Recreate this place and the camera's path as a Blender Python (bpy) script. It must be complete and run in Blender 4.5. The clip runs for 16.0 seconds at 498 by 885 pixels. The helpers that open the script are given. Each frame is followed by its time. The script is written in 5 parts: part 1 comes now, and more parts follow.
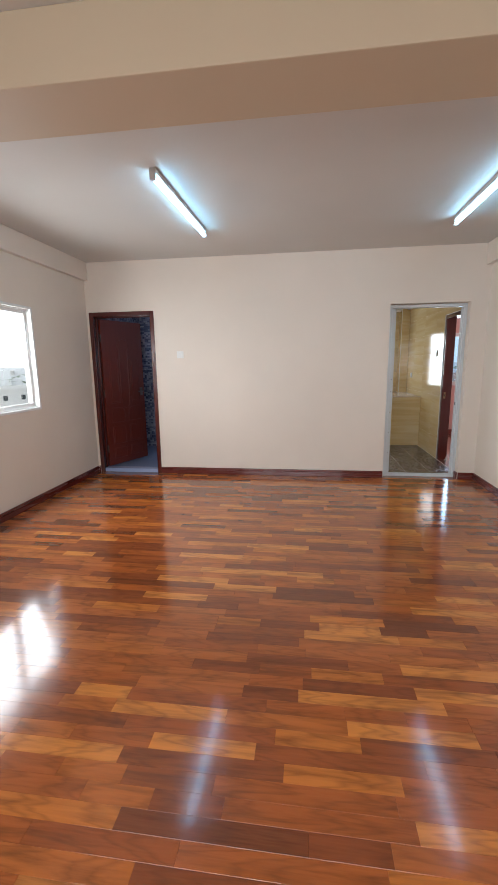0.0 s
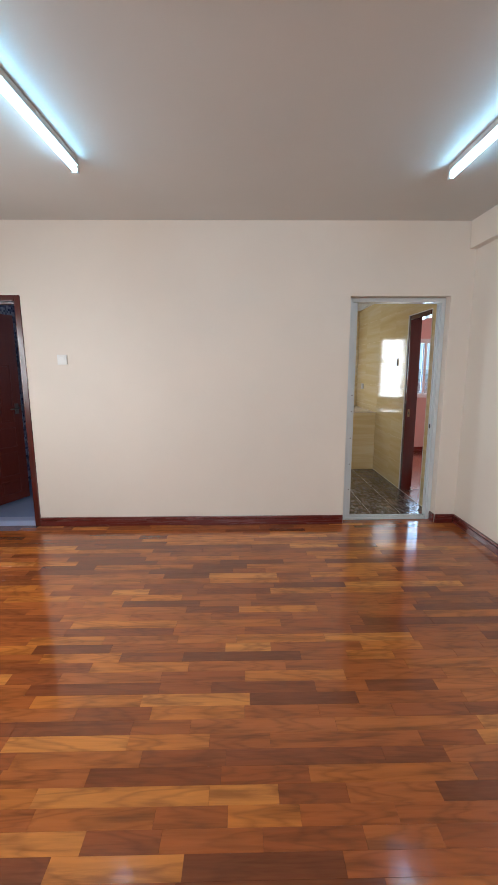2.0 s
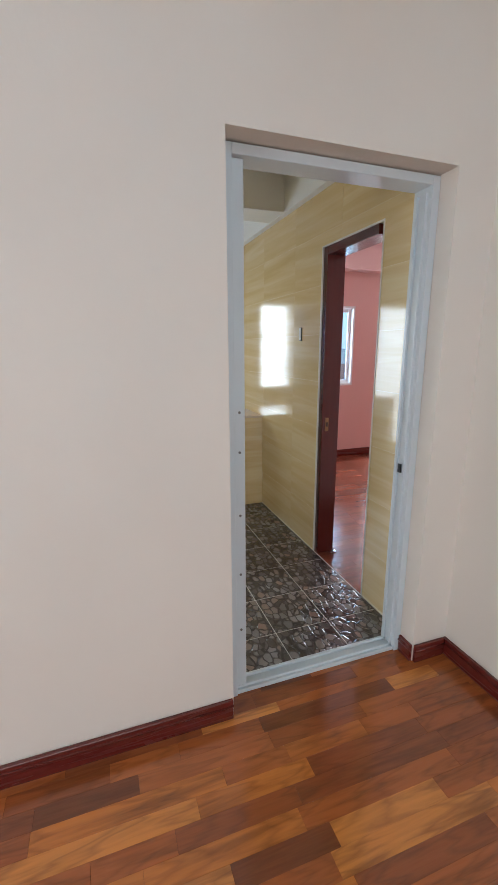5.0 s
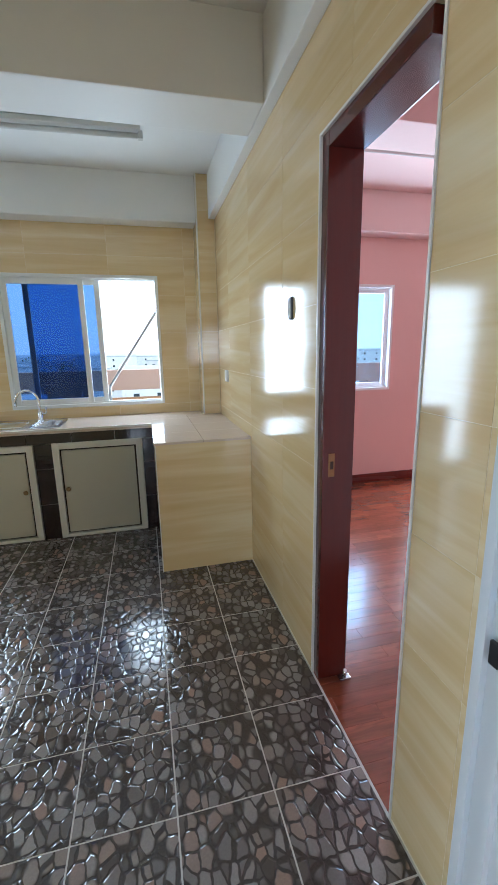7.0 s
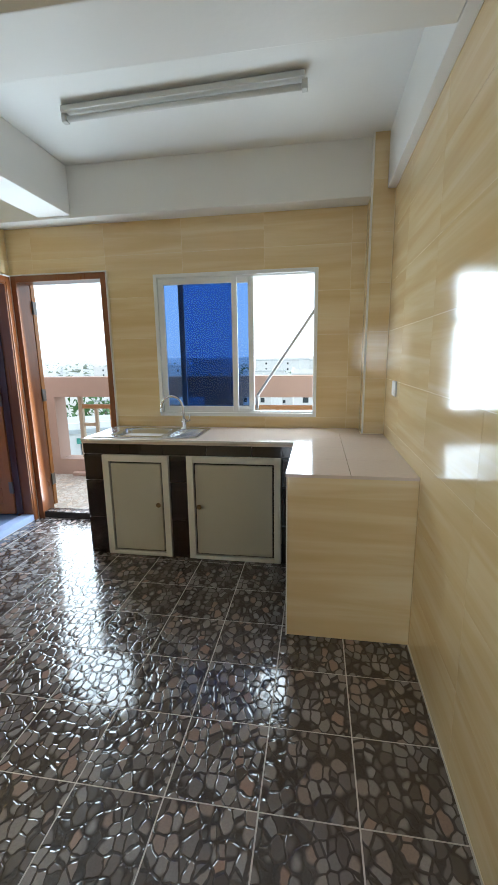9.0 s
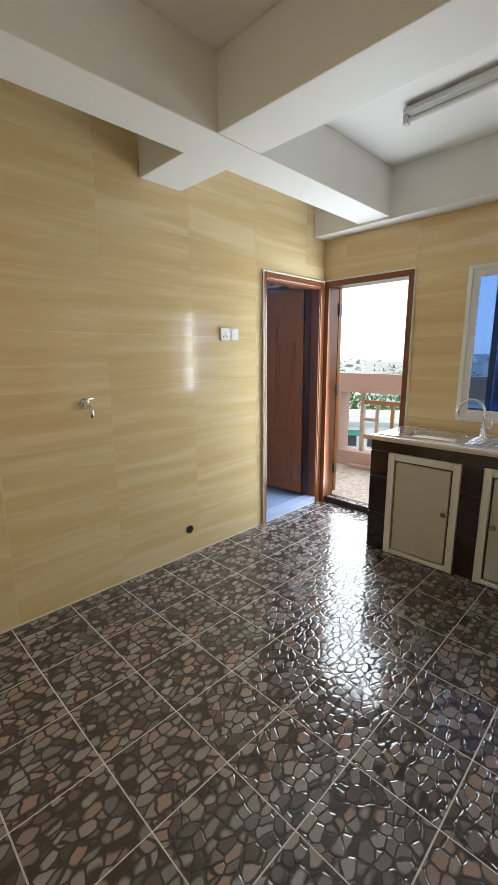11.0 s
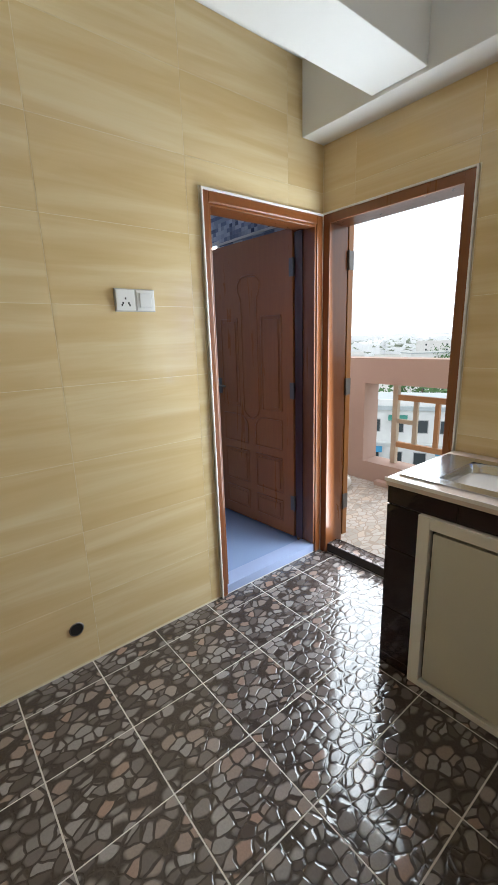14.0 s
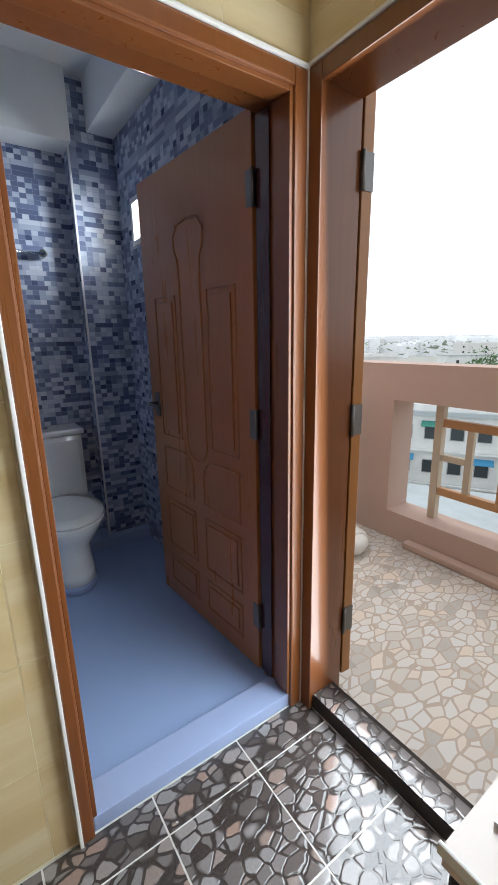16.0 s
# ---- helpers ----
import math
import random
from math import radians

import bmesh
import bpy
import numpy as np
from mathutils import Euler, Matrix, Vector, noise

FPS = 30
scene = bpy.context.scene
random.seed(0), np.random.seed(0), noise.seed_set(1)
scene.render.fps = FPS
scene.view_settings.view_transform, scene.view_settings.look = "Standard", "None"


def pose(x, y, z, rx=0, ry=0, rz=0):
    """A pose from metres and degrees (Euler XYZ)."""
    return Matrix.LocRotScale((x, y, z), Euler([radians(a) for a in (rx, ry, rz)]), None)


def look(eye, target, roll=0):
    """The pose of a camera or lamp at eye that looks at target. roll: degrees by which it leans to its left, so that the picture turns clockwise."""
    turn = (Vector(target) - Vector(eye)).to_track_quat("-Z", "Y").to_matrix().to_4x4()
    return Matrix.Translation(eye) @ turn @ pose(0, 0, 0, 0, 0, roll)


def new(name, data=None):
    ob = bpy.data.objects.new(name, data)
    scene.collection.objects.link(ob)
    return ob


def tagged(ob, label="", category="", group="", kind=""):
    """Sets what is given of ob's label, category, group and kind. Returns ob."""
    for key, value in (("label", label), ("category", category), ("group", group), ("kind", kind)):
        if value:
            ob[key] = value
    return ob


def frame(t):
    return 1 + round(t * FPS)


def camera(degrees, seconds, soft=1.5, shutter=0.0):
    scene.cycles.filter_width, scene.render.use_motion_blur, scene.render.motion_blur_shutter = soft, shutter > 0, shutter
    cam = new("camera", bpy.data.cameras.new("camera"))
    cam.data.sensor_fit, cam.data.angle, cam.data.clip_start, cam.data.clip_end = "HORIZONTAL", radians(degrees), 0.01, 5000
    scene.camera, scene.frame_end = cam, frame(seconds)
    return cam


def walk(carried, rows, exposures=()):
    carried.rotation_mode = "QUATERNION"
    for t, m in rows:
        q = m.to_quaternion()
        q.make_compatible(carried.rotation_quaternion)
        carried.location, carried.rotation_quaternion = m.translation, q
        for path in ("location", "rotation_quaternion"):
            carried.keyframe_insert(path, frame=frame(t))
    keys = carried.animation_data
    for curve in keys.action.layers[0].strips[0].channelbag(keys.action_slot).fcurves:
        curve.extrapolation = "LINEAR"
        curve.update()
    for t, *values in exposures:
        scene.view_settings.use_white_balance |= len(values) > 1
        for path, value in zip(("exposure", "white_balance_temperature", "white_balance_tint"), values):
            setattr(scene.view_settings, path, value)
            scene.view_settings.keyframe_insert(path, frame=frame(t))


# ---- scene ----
cam = camera(62.0, 16.0)
PATH = [
    (0, (0.18, -0.634, 1.402), (-0.086, 1.313, 1.031), -0.8),
    (0.5, (0.198, -0.293, 1.445), (-0.002, 1.659, 1.057), -0.6),
    (1, (0.165, 0.031, 1.434), (0.08, 1.991, 1.048), -0.6),
    (1.5, (0.147, 0.393, 1.415), (0.172, 2.359, 1.049), -0.8),
    (2, (0.196, 0.78, 1.445), (0.227, 2.749, 1.095), -0.2),
    (2.5, (0.194, 1.165, 1.443), (0.318, 3.129, 1.086), -0.3),
    (3, (0.242, 1.547, 1.434), (0.494, 3.494, 1.052), -1.1),
    (3.5, (0.375, 1.937, 1.45), (0.77, 3.851, 1.023), -0.0),
    (4, (0.514, 2.342, 1.443), (1.099, 4.202, 0.995), -0.4),
    (4.5, (0.695, 2.751, 1.44), (1.298, 4.601, 0.978), -0.2),
    (4.7, (0.703, 2.939, 1.436), (1.354, 4.776, 0.986), -0.2),
    (6.8, (1.448, 4.108, 1.362), (1.956, 5.991, 0.919), -0.9),
    (7, (1.487, 4.204, 1.355), (1.951, 6.1, 0.92), -1.1),
    (7.5, (1.605, 4.451, 1.364), (1.955, 6.377, 0.954), -1.0),
    (8, (1.689, 4.64, 1.37), (1.891, 6.59, 0.975), -0.9),
    (8.5, (1.679, 4.784, 1.367), (1.733, 6.744, 0.974), -0.7),
    (9, (1.639, 4.802, 1.361), (1.324, 6.735, 0.956), -0.8),
    (9.5, (1.58, 4.752, 1.367), (0.834, 6.566, 0.976), -0.6),
    (10, (1.534, 4.716, 1.371), (0.46, 6.359, 0.988), -0.8),
    (10.2, (1.527, 4.705, 1.369), (0.351, 6.278, 0.989), -0.9),
    (12.3, (1.392, 4.989, 1.42), (-0.079, 6.255, 0.935), -1.0),
    (12.5, (1.384, 5.077, 1.414), (-0.105, 6.318, 0.922), -1.3),
    (13, (1.272, 5.357, 1.423), (-0.297, 6.505, 0.953), 0.2),
    (13.5, (1.12, 5.67, 1.394), (-0.433, 6.829, 0.899), 0.4),
    (14, (0.916, 5.997, 1.366), (-0.597, 7.211, 0.879), -1.9),
    (14.5, (0.762, 6.344, 1.355), (-0.875, 7.394, 0.888), -1.1),
    (15, (0.606, 6.621, 1.343), (-1.043, 7.648, 0.867), -0.4),
    (15.5, (0.384, 6.837, 1.337), (-1.231, 7.911, 0.851), -1.0),
    (16, (0.207, 7.026, 1.325), (-1.387, 8.132, 0.838), -1.1),
]
walk(cam, [(t, look(eye, target, roll)) for t, eye, target, roll in PATH],
     [(0, 0.38, 6400, 10), (4.7, 0.5, 6050, 8), (6.8, 0.86, 5350, 5), (9, 0.7, 5800, 5), (10.2, 0.7, 6250, 8), (12.3, 0.74, 6300, 10), (14, 0.48, 6300, 10), (16, 0.18, 6300, 10)])

# ---- world, sun and window light ----
world = bpy.data.worlds.new("overcast_sky")
scene.world = world
world.use_nodes = True
wn = world.node_tree
wn.nodes.clear()
w_out = wn.nodes.new("ShaderNodeOutputWorld")
w_bg = wn.nodes.new("ShaderNodeBackground")
w_sky = wn.nodes.new("ShaderNodeTexSky")
w_sky.sky_type = "NISHITA"
w_sky.sun_disc = False
w_sky.sun_elevation = radians(55)
w_sky.sun_rotation = radians(-30)
w_mix = wn.nodes.new("ShaderNodeMix")
w_mix.data_type = "RGBA"
w_mix.inputs[0].default_value = 0.8
w_mix.inputs[7].default_value = (10.8, 11.2, 11.4, 1)
wn.links.new(w_sky.outputs[0], w_mix.inputs[6])
wn.links.new(w_mix.outputs[2], w_bg.inputs[0])
wn.links.new(w_bg.outputs[0], w_out.inputs[0])
w_bg.inputs[1].default_value = 0.12

sun_data = bpy.data.lights.new("sun", "SUN")
sun_data.energy, sun_data.angle, sun_data.color = 0.8, radians(20), (1, 0.96, 0.9)
sun = new("sun", sun_data)
sun.matrix_world = look((-6, 12, 20), (0, 8, 0))


COOL = (0.86, 0.95, 1)


def window_lamp(name, centre, toward, width, height, watts, colour=(0.95, 0.98, 1)):
    """Sky light entering through an opening."""
    d = bpy.data.lights.new(name, "AREA")
    d.shape, d.size, d.size_y, d.energy, d.color = "RECTANGLE", width, height, watts, colour
    ob = new(name, d)
    ob.matrix_world = look(centre, toward)
    return ob


window_lamp("skylight_living_window", (-2.86, 2.72, 1.48), (0, 2.72, 0.5), 1.36, 1.0, 50)
window_lamp("skylight_living_south_window", (-0.2, -2.6, 1.5), (-0.2, 0, 0.4), 2.9, 1.1, 62)
window_lamp("skylight_kitchen_door", (-0.34, 7.955, 1.02), (-0.34, 5, 0.90), 0.60, 1.80, 25, COOL)
window_lamp("skylight_kitchen_window", (1.39, 8.18, 1.44), (1.2, 5, 1.7), 0.46, 0.98, 10, COOL)
window_lamp("skylight_bedroom_window", (3.30, 8.12, 1.44), (3.30, 5, 1.44), 1.0, 0.95, 34, COOL)
window_lamp("skylight_bedroom_door", (4.68, 8.14, 1.03), (4.68, 5, 1.03), 0.74, 1.9, 42, COOL)
window_lamp("skylight_bath_window", (-2.0, 8.12, 1.95), (-2.0, 7, 1.5), 0.36, 0.2, 18, COOL)
window_lamp("skylight_bath_two_window", (-2.92, 5.5, 1.88), (-1.5, 5.5, 1.2), 0.36, 0.3, 14, COOL)


# ---- materials ----
def mat(name, colour, rough=0.5, metal=0.0, spec=0.5, coat=0.0):
    m = bpy.data.materials.new(name)
    m.use_nodes = True
    b = m.node_tree.nodes["Principled BSDF"]
    b.inputs["Base Color"].default_value = (*colour, 1)
    b.inputs["Roughness"].default_value = rough
    b.inputs["Metallic"].default_value = metal
    b.inputs["Specular IOR Level"].default_value = spec
    b.inputs["Coat Weight"].default_value = coat
    b.inputs["Coat Roughness"].default_value = 0.06
    return m


class Nodes:
    """Short hand for wiring a node material."""

    def __init__(self, m):
        self.t = m.node_tree
        self.b = m.node_tree.nodes["Principled BSDF"]

    def n(self, kind, **inputs):
        node = self.t.nodes.new(kind)
        for k, v in inputs.items():
            self.put(node.inputs[k.replace("_", " ")], v)
        return node

    def put(self, socket, v):
        if isinstance(v, bpy.types.NodeSocket):
            self.t.links.new(v, socket)
        else:
            socket.default_value = v

    def math(self, op, a, b=0.0, clamp=False):
        node = self.t.nodes.new("ShaderNodeMath")
        node.operation, node.use_clamp = op, clamp
        self.put(node.inputs[0], a)
        self.put(node.inputs[1], b)
        return node.outputs[0]

    def ramp(self, f, stops):
        node = self.t.nodes.new("ShaderNodeValToRGB")
        els = node.color_ramp.elements
        while len(els) < len(stops):
            els.new(0.5)
        for e, (p, c) in zip(els, stops):
            e.position, e.color = p, (*c, 1)
        self.put(node.inputs[0], f)
        return node.outputs[0]

    def mix(self, f, a, b, blend="MIX"):
        node = self.t.nodes.new("ShaderNodeMix")
        node.data_type, node.blend_type = "RGBA", blend
        self.put(node.inputs[0], f)
        self.put(node.inputs[6], a if isinstance(a, bpy.types.NodeSocket) else (*a, 1))
        self.put(node.inputs[7], b if isinstance(b, bpy.types.NodeSocket) else (*b, 1))
        return node.outputs[2]

    def position(self):
        return self.t.nodes.new("ShaderNodeNewGeometry").outputs["Position"]

    def scaled(self, vec, s, add=None):
        node = self.t.nodes.new("ShaderNodeVectorMath")
        node.operation = "MULTIPLY"
        self.put(node.inputs[0], vec)
        node.inputs[1].default_value = s
        out = node.outputs[0]
        if add is not None:
            node2 = self.t.nodes.new("ShaderNodeVectorMath")
            self.put(node2.inputs[0], out)
            self.put(node2.inputs[1], add)
            out = node2.outputs[0]
        return out

    def noise(self, vec, scale, detail=4, rough=0.55, dist=0.0):
        node = self.n("ShaderNodeTexNoise", Scale=scale, Detail=detail, Roughness=rough, Distortion=dist)
        self.put(node.inputs["Vector"], vec)
        return node.outputs[0]

    def colour(self, v):
        self.put(self.b.inputs["Base Color"], v)

    def rough(self, v):
        self.put(self.b.inputs["Roughness"], v)

    def bump(self, h, strength=0.2, distance=0.01):
        node = self.n("ShaderNodeBump", Strength=strength, Distance=distance, Height=h)
        self.put(self.b.inputs["Normal"], node.outputs[0])


def paint(name, colour, rough=0.6, grime=0.06):
    """Wall paint with roller texture and faint uneven tone."""
    m = mat(name, colour, rough)
    k = Nodes(m)
    p = k.position()
    big = k.noise(p, 0.9, 5)
    fine = k.noise(p, 45, 3)
    dark = tuple(c * (1 - 2 * grime) for c in colour)
    k.colour(k.mix(big, dark, tuple(min(1, c * (1 + grime)) for c in colour)))
    k.rough(k.math("ADD", k.math("MULTIPLY", big, 0.15), rough - 0.08))
    k.bump(k.math("ADD", fine, k.math("MULTIPLY", big, 1.5)), 0.12, 0.004)
    return m


def wood_strip(name, tones, per_island, rough=0.12):
    """Lacquered hardwood; each strip takes its own tone."""
    m = mat(name, tones[2], rough, 0, 0.5, 0.35)
    k = Nodes(m)
    if per_island:
        r = k.t.nodes.new("ShaderNodeNewGeometry").outputs["Random Per Island"]
    else:
        r = k.t.nodes.new("ShaderNodeObjectInfo").outputs["Random"]
    shift = k.math("MULTIPLY", r, 37.0)
    comb = k.n("ShaderNodeCombineXYZ", X=shift, Y=k.math("MULTIPLY", r, 11.0), Z=shift)
    v = k.scaled(k.position(), (1.6, 17, 17), comb.outputs[0])
    g1 = k.noise(v, 1.6, 6, 0.58, 0.4)
    fig = k.n("ShaderNodeTexWave", Scale=0.55, Distortion=9.0, Detail=3.0, Detail_Scale=1.3)
    k.put(fig.inputs["Vector"], v)
    g2 = k.noise(k.scaled(k.position(), (9, 160, 160), comb.outputs[0]), 1.0, 4)
    base = k.ramp(r, [(i / len(tones), c) for i, c in enumerate(tones)])
    base.node.color_ramp.interpolation = "CONSTANT"
    streak = k.ramp(g1, [(0.36, (0, 0, 0)), (0.50, (0.22, 0.22, 0.22)), (0.68, (0.85, 0.85, 0.85))])
    c = k.mix(streak, base, k.mix(0.72, base, (0.06, 0.012, 0.005)))
    lines = k.ramp(fig.outputs[1], [(0.45, (0, 0, 0)), (0.8, (0.5, 0.5, 0.5)), (1.0, (0.1, 0.1, 0.1))])
    c = k.mix(lines, c, k.mix(0.7, c, (0.07, 0.016, 0.007)))
    c = k.mix(k.math("MULTIPLY", g2, 0.2), c, (0.60, 0.25, 0.08))
    k.colour(c)
    wave = k.noise(k.position(), 5.0, 2)
    k.rough(k.math("ADD", k.math("MULTIPLY", k.noise(k.position(), 2.2, 5), 0.14), rough - 0.05))
    k.bump(k.math("ADD", k.math("MULTIPLY", g2, 0.25), k.math("MULTIPLY", wave, 1.6)), 0.10, 0.004)
    k.b.inputs["Coat Roughness"].default_value = 0.08
    return m


def pebble_tile(name):
    """Dark glazed tile with embossed pebbles."""
    m = mat(name, (0.03, 0.026, 0.026), 0.2, 0, 0.7)
    k = Nodes(m)
    info = k.t.nodes.new("ShaderNodeObjectInfo")
    quarter = k.math("FLOOR", k.math("MULTIPLY", info.outputs["Random"], 6))
    co = k.t.nodes.new("ShaderNodeTexCoord").outputs["Object"]
    off = k.n("ShaderNodeCombineXYZ", X=k.math("MULTIPLY", quarter, 3.7), Y=k.math("MULTIPLY", quarter, 1.3))
    wob = k.t.nodes.new("ShaderNodeTexNoise")
    wob.inputs["Scale"].default_value = 14
    k.put(wob.inputs["Vector"], co)
    warp = k.scaled(wob.outputs[1], (0.032, 0.032, 0))
    v = k.scaled(co, (1.0, 0.72, 0.0), off.outputs[0])
    add = k.t.nodes.new("ShaderNodeVectorMath")
    k.put(add.inputs[0], v)
    k.put(add.inputs[1], warp)
    vec = add.outputs[0]
    edge = k.t.nodes.new("ShaderNodeTexVoronoi")
    edge.feature = "DISTANCE_TO_EDGE"
    edge.inputs["Scale"].default_value = 27
    edge.inputs["Randomness"].default_value = 0.85
    k.put(edge.inputs["Vector"], vec)
    cell = k.t.nodes.new("ShaderNodeTexVoronoi")
    cell.inputs["Scale"].default_value = 27
    cell.inputs["Randomness"].default_value = 0.85
    k.put(cell.inputs["Vector"], vec)
    sep = k.n("ShaderNodeSeparateColor", Color=cell.outputs["Color"])
    rnd = sep.outputs[0]
    mask = k.t.nodes.new("ShaderNodeMapRange")
    mask.interpolation_type = "SMOOTHSTEP"
    mask.inputs[1].default_value, mask.inputs[2].default_value = 0.045, 0.095
    k.put(mask.inputs[0], edge.outputs["Distance"])
    oval = k.t.nodes.new("ShaderNodeMapRange")
    oval.interpolation_type = "SMOOTHSTEP"
    oval.inputs[1].default_value, oval.inputs[2].default_value = 0.74, 0.50
    k.put(oval.inputs[0], cell.outputs["Distance"])
    pebble = k.math("MULTIPLY", mask.outputs[0], oval.outputs[0])
    stone = k.ramp(rnd, [(0, (0.09, 0.072, 0.066)), (0.25, (0.18, 0.155, 0.148)), (0.5, (0.29, 0.262, 0.255)), (0.72, (0.40, 0.375, 0.37)), (0.88, (0.34, 0.27, 0.24)), (1, (0.42, 0.28, 0.225))])
    grain = k.noise(co, 140, 4)
    stone = k.mix(k.math("MULTIPLY", grain, 0.45), stone, (0.05, 0.042, 0.04))
    bed = k.mix(grain, (0.022, 0.017, 0.015), (0.08, 0.064, 0.058))
    k.colour(k.mix(k.math("MULTIPLY", pebble, 0.9), bed, stone))
    plateau = k.t.nodes.new("ShaderNodeMapRange")
    plateau.interpolation_type = "SMOOTHSTEP"
    plateau.inputs[1].default_value, plateau.inputs[2].default_value = 0.02, 0.11
    k.put(plateau.inputs[0], edge.outputs["Distance"])
    relief = k.math("ADD", k.math("MULTIPLY", plateau.outputs[0], 0.6), k.math("MULTIPLY", oval.outputs[0], 0.4))
    tilt = k.noise(co, 11, 1)
    k.rough(k.math("ADD", k.math("MULTIPLY", grain, 0.08), 0.06))
    k.bump(k.math("ADD", k.math("ADD", relief, k.math("MULTIPLY", tilt, 0.6)), k.math("MULTIPLY", grain, 0.03)), 0.5, 0.0032)
    return m


def streak_tile(name):
    """Cream wall tile with horizontal sandstone streaks."""
    m = mat(name, (0.62, 0.46, 0.22), 0.12, 0, 0.5)
    k = Nodes(m)
    info = k.t.nodes.new("ShaderNodeObjectInfo")
    r = info.outputs["Random"]
    off = k.n("ShaderNodeCombineXYZ", X=k.math("MULTIPLY", r, 0.6), Y=k.math("MULTIPLY", r, 0.6), Z=k.math("MULTIPLY", r, 9.0))
    p = k.position()
    v = k.scaled(p, (0.8, 0.8, 12), off.outputs[0])
    a = k.noise(v, 1.0, 5, 0.55, 0.6)
    fine = k.noise(k.scaled(p, (5, 5, 120), off.outputs[0]), 1.0, 3)
    c = k.ramp(a, [(0.22, (0.64, 0.46, 0.225)), (0.46, (0.71, 0.545, 0.295)), (0.62, (0.77, 0.63, 0.38)), (0.8, (0.81, 0.70, 0.47))])
    c = k.mix(k.math("MULTIPLY", fine, 0.14), c, (0.56, 0.39, 0.18))
    k.colour(k.mix(k.math("MULTIPLY", r, 0.04), c, (0.78, 0.64, 0.42)))
    k.rough(k.math("ADD", k.math("MULTIPLY", a, 0.08), 0.06))
    k.bump(k.noise(p, 3.0, 2), 0.05, 0.004)
    return m


def mosaic(name):
    """Blue printed mosaic: small squares, some run together into bars."""
    m = mat(name, (0.2, 0.25, 0.4), 0.25)
    k = Nodes(m)
    p = k.position()
    s = k.n("ShaderNodeSeparateXYZ", Vector=p)
    u = k.math("ADD", s.outputs[0], s.outputs[1])
    row = k.math("FLOOR", k.math("DIVIDE", s.outputs[2], 0.026))
    rn = k.t.nodes.new("ShaderNodeTexWhiteNoise")
    rn.noise_dimensions = "1D"
    k.put(rn.inputs["W"], row)
    wide = k.math("ADD", 0.034, k.math("MULTIPLY", k.math("GREATER_THAN", rn.outputs[0], 0.7), 0.075))
    col = k.math("FLOOR", k.math("DIVIDE", u, wide))
    cell = k.t.nodes.new("ShaderNodeTexWhiteNoise")
    vec = k.n("ShaderNodeCombineXYZ", X=col, Y=row)
    k.put(cell.inputs["Vector"], vec.outputs[0])
    c = k.ramp(cell.outputs[0], [(0.0, (0.07, 0.09, 0.17)), (0.34, (0.14, 0.17, 0.29)), (0.46, (0.25, 0.29, 0.40)), (0.7, (0.42, 0.46, 0.56)), (1, (0.58, 0.61, 0.66))])
    fz = k.math("FRACT", k.math("DIVIDE", s.outputs[2], 0.026))
    fu = k.math("FRACT", k.math("DIVIDE", u, wide))
    line = k.math("MAXIMUM", k.math("LESS_THAN", fz, 0.08), k.math("LESS_THAN", fu, 0.06))
    k.colour(k.mix(k.math("MULTIPLY", line, 0.6), c, (0.3, 0.33, 0.42)))
    k.rough(k.math("ADD", k.math("MULTIPLY", cell.outputs[0], 0.25), 0.26))
    k.bump(k.math("SUBTRACT", 1.0, line), 0.25, 0.003)
    return m


def joinery(name, light, dark, rough=0.22, axis=2):
    """Varnished wood of doors and frames, grain running up."""
    m = mat(name, light, rough, 0, 0.5, 0.3)
    k = Nodes(m)
    s = [26, 26, 26]
    s[axis] = 1.5
    co = k.t.nodes.new("ShaderNodeTexCoord").outputs["Object"]
    a = k.noise(k.scaled(co, tuple(s)), 1.0, 6, 0.6, 1.0)
    fine = k.noise(k.scaled(co, tuple(7 * x for x in s)), 1.0, 3)
    c = k.mix(k.math("MULTIPLY", a, 1.0, True), light, dark)
    k.colour(k.mix(k.math("MULTIPLY", fine, 0.25), c, tuple(0.5 * x for x in dark)))
    k.rough(k.math("ADD", k.math("MULTIPLY", a, 0.15), rough - 0.06))
    k.bump(fine, 0.06, 0.002)
    return m


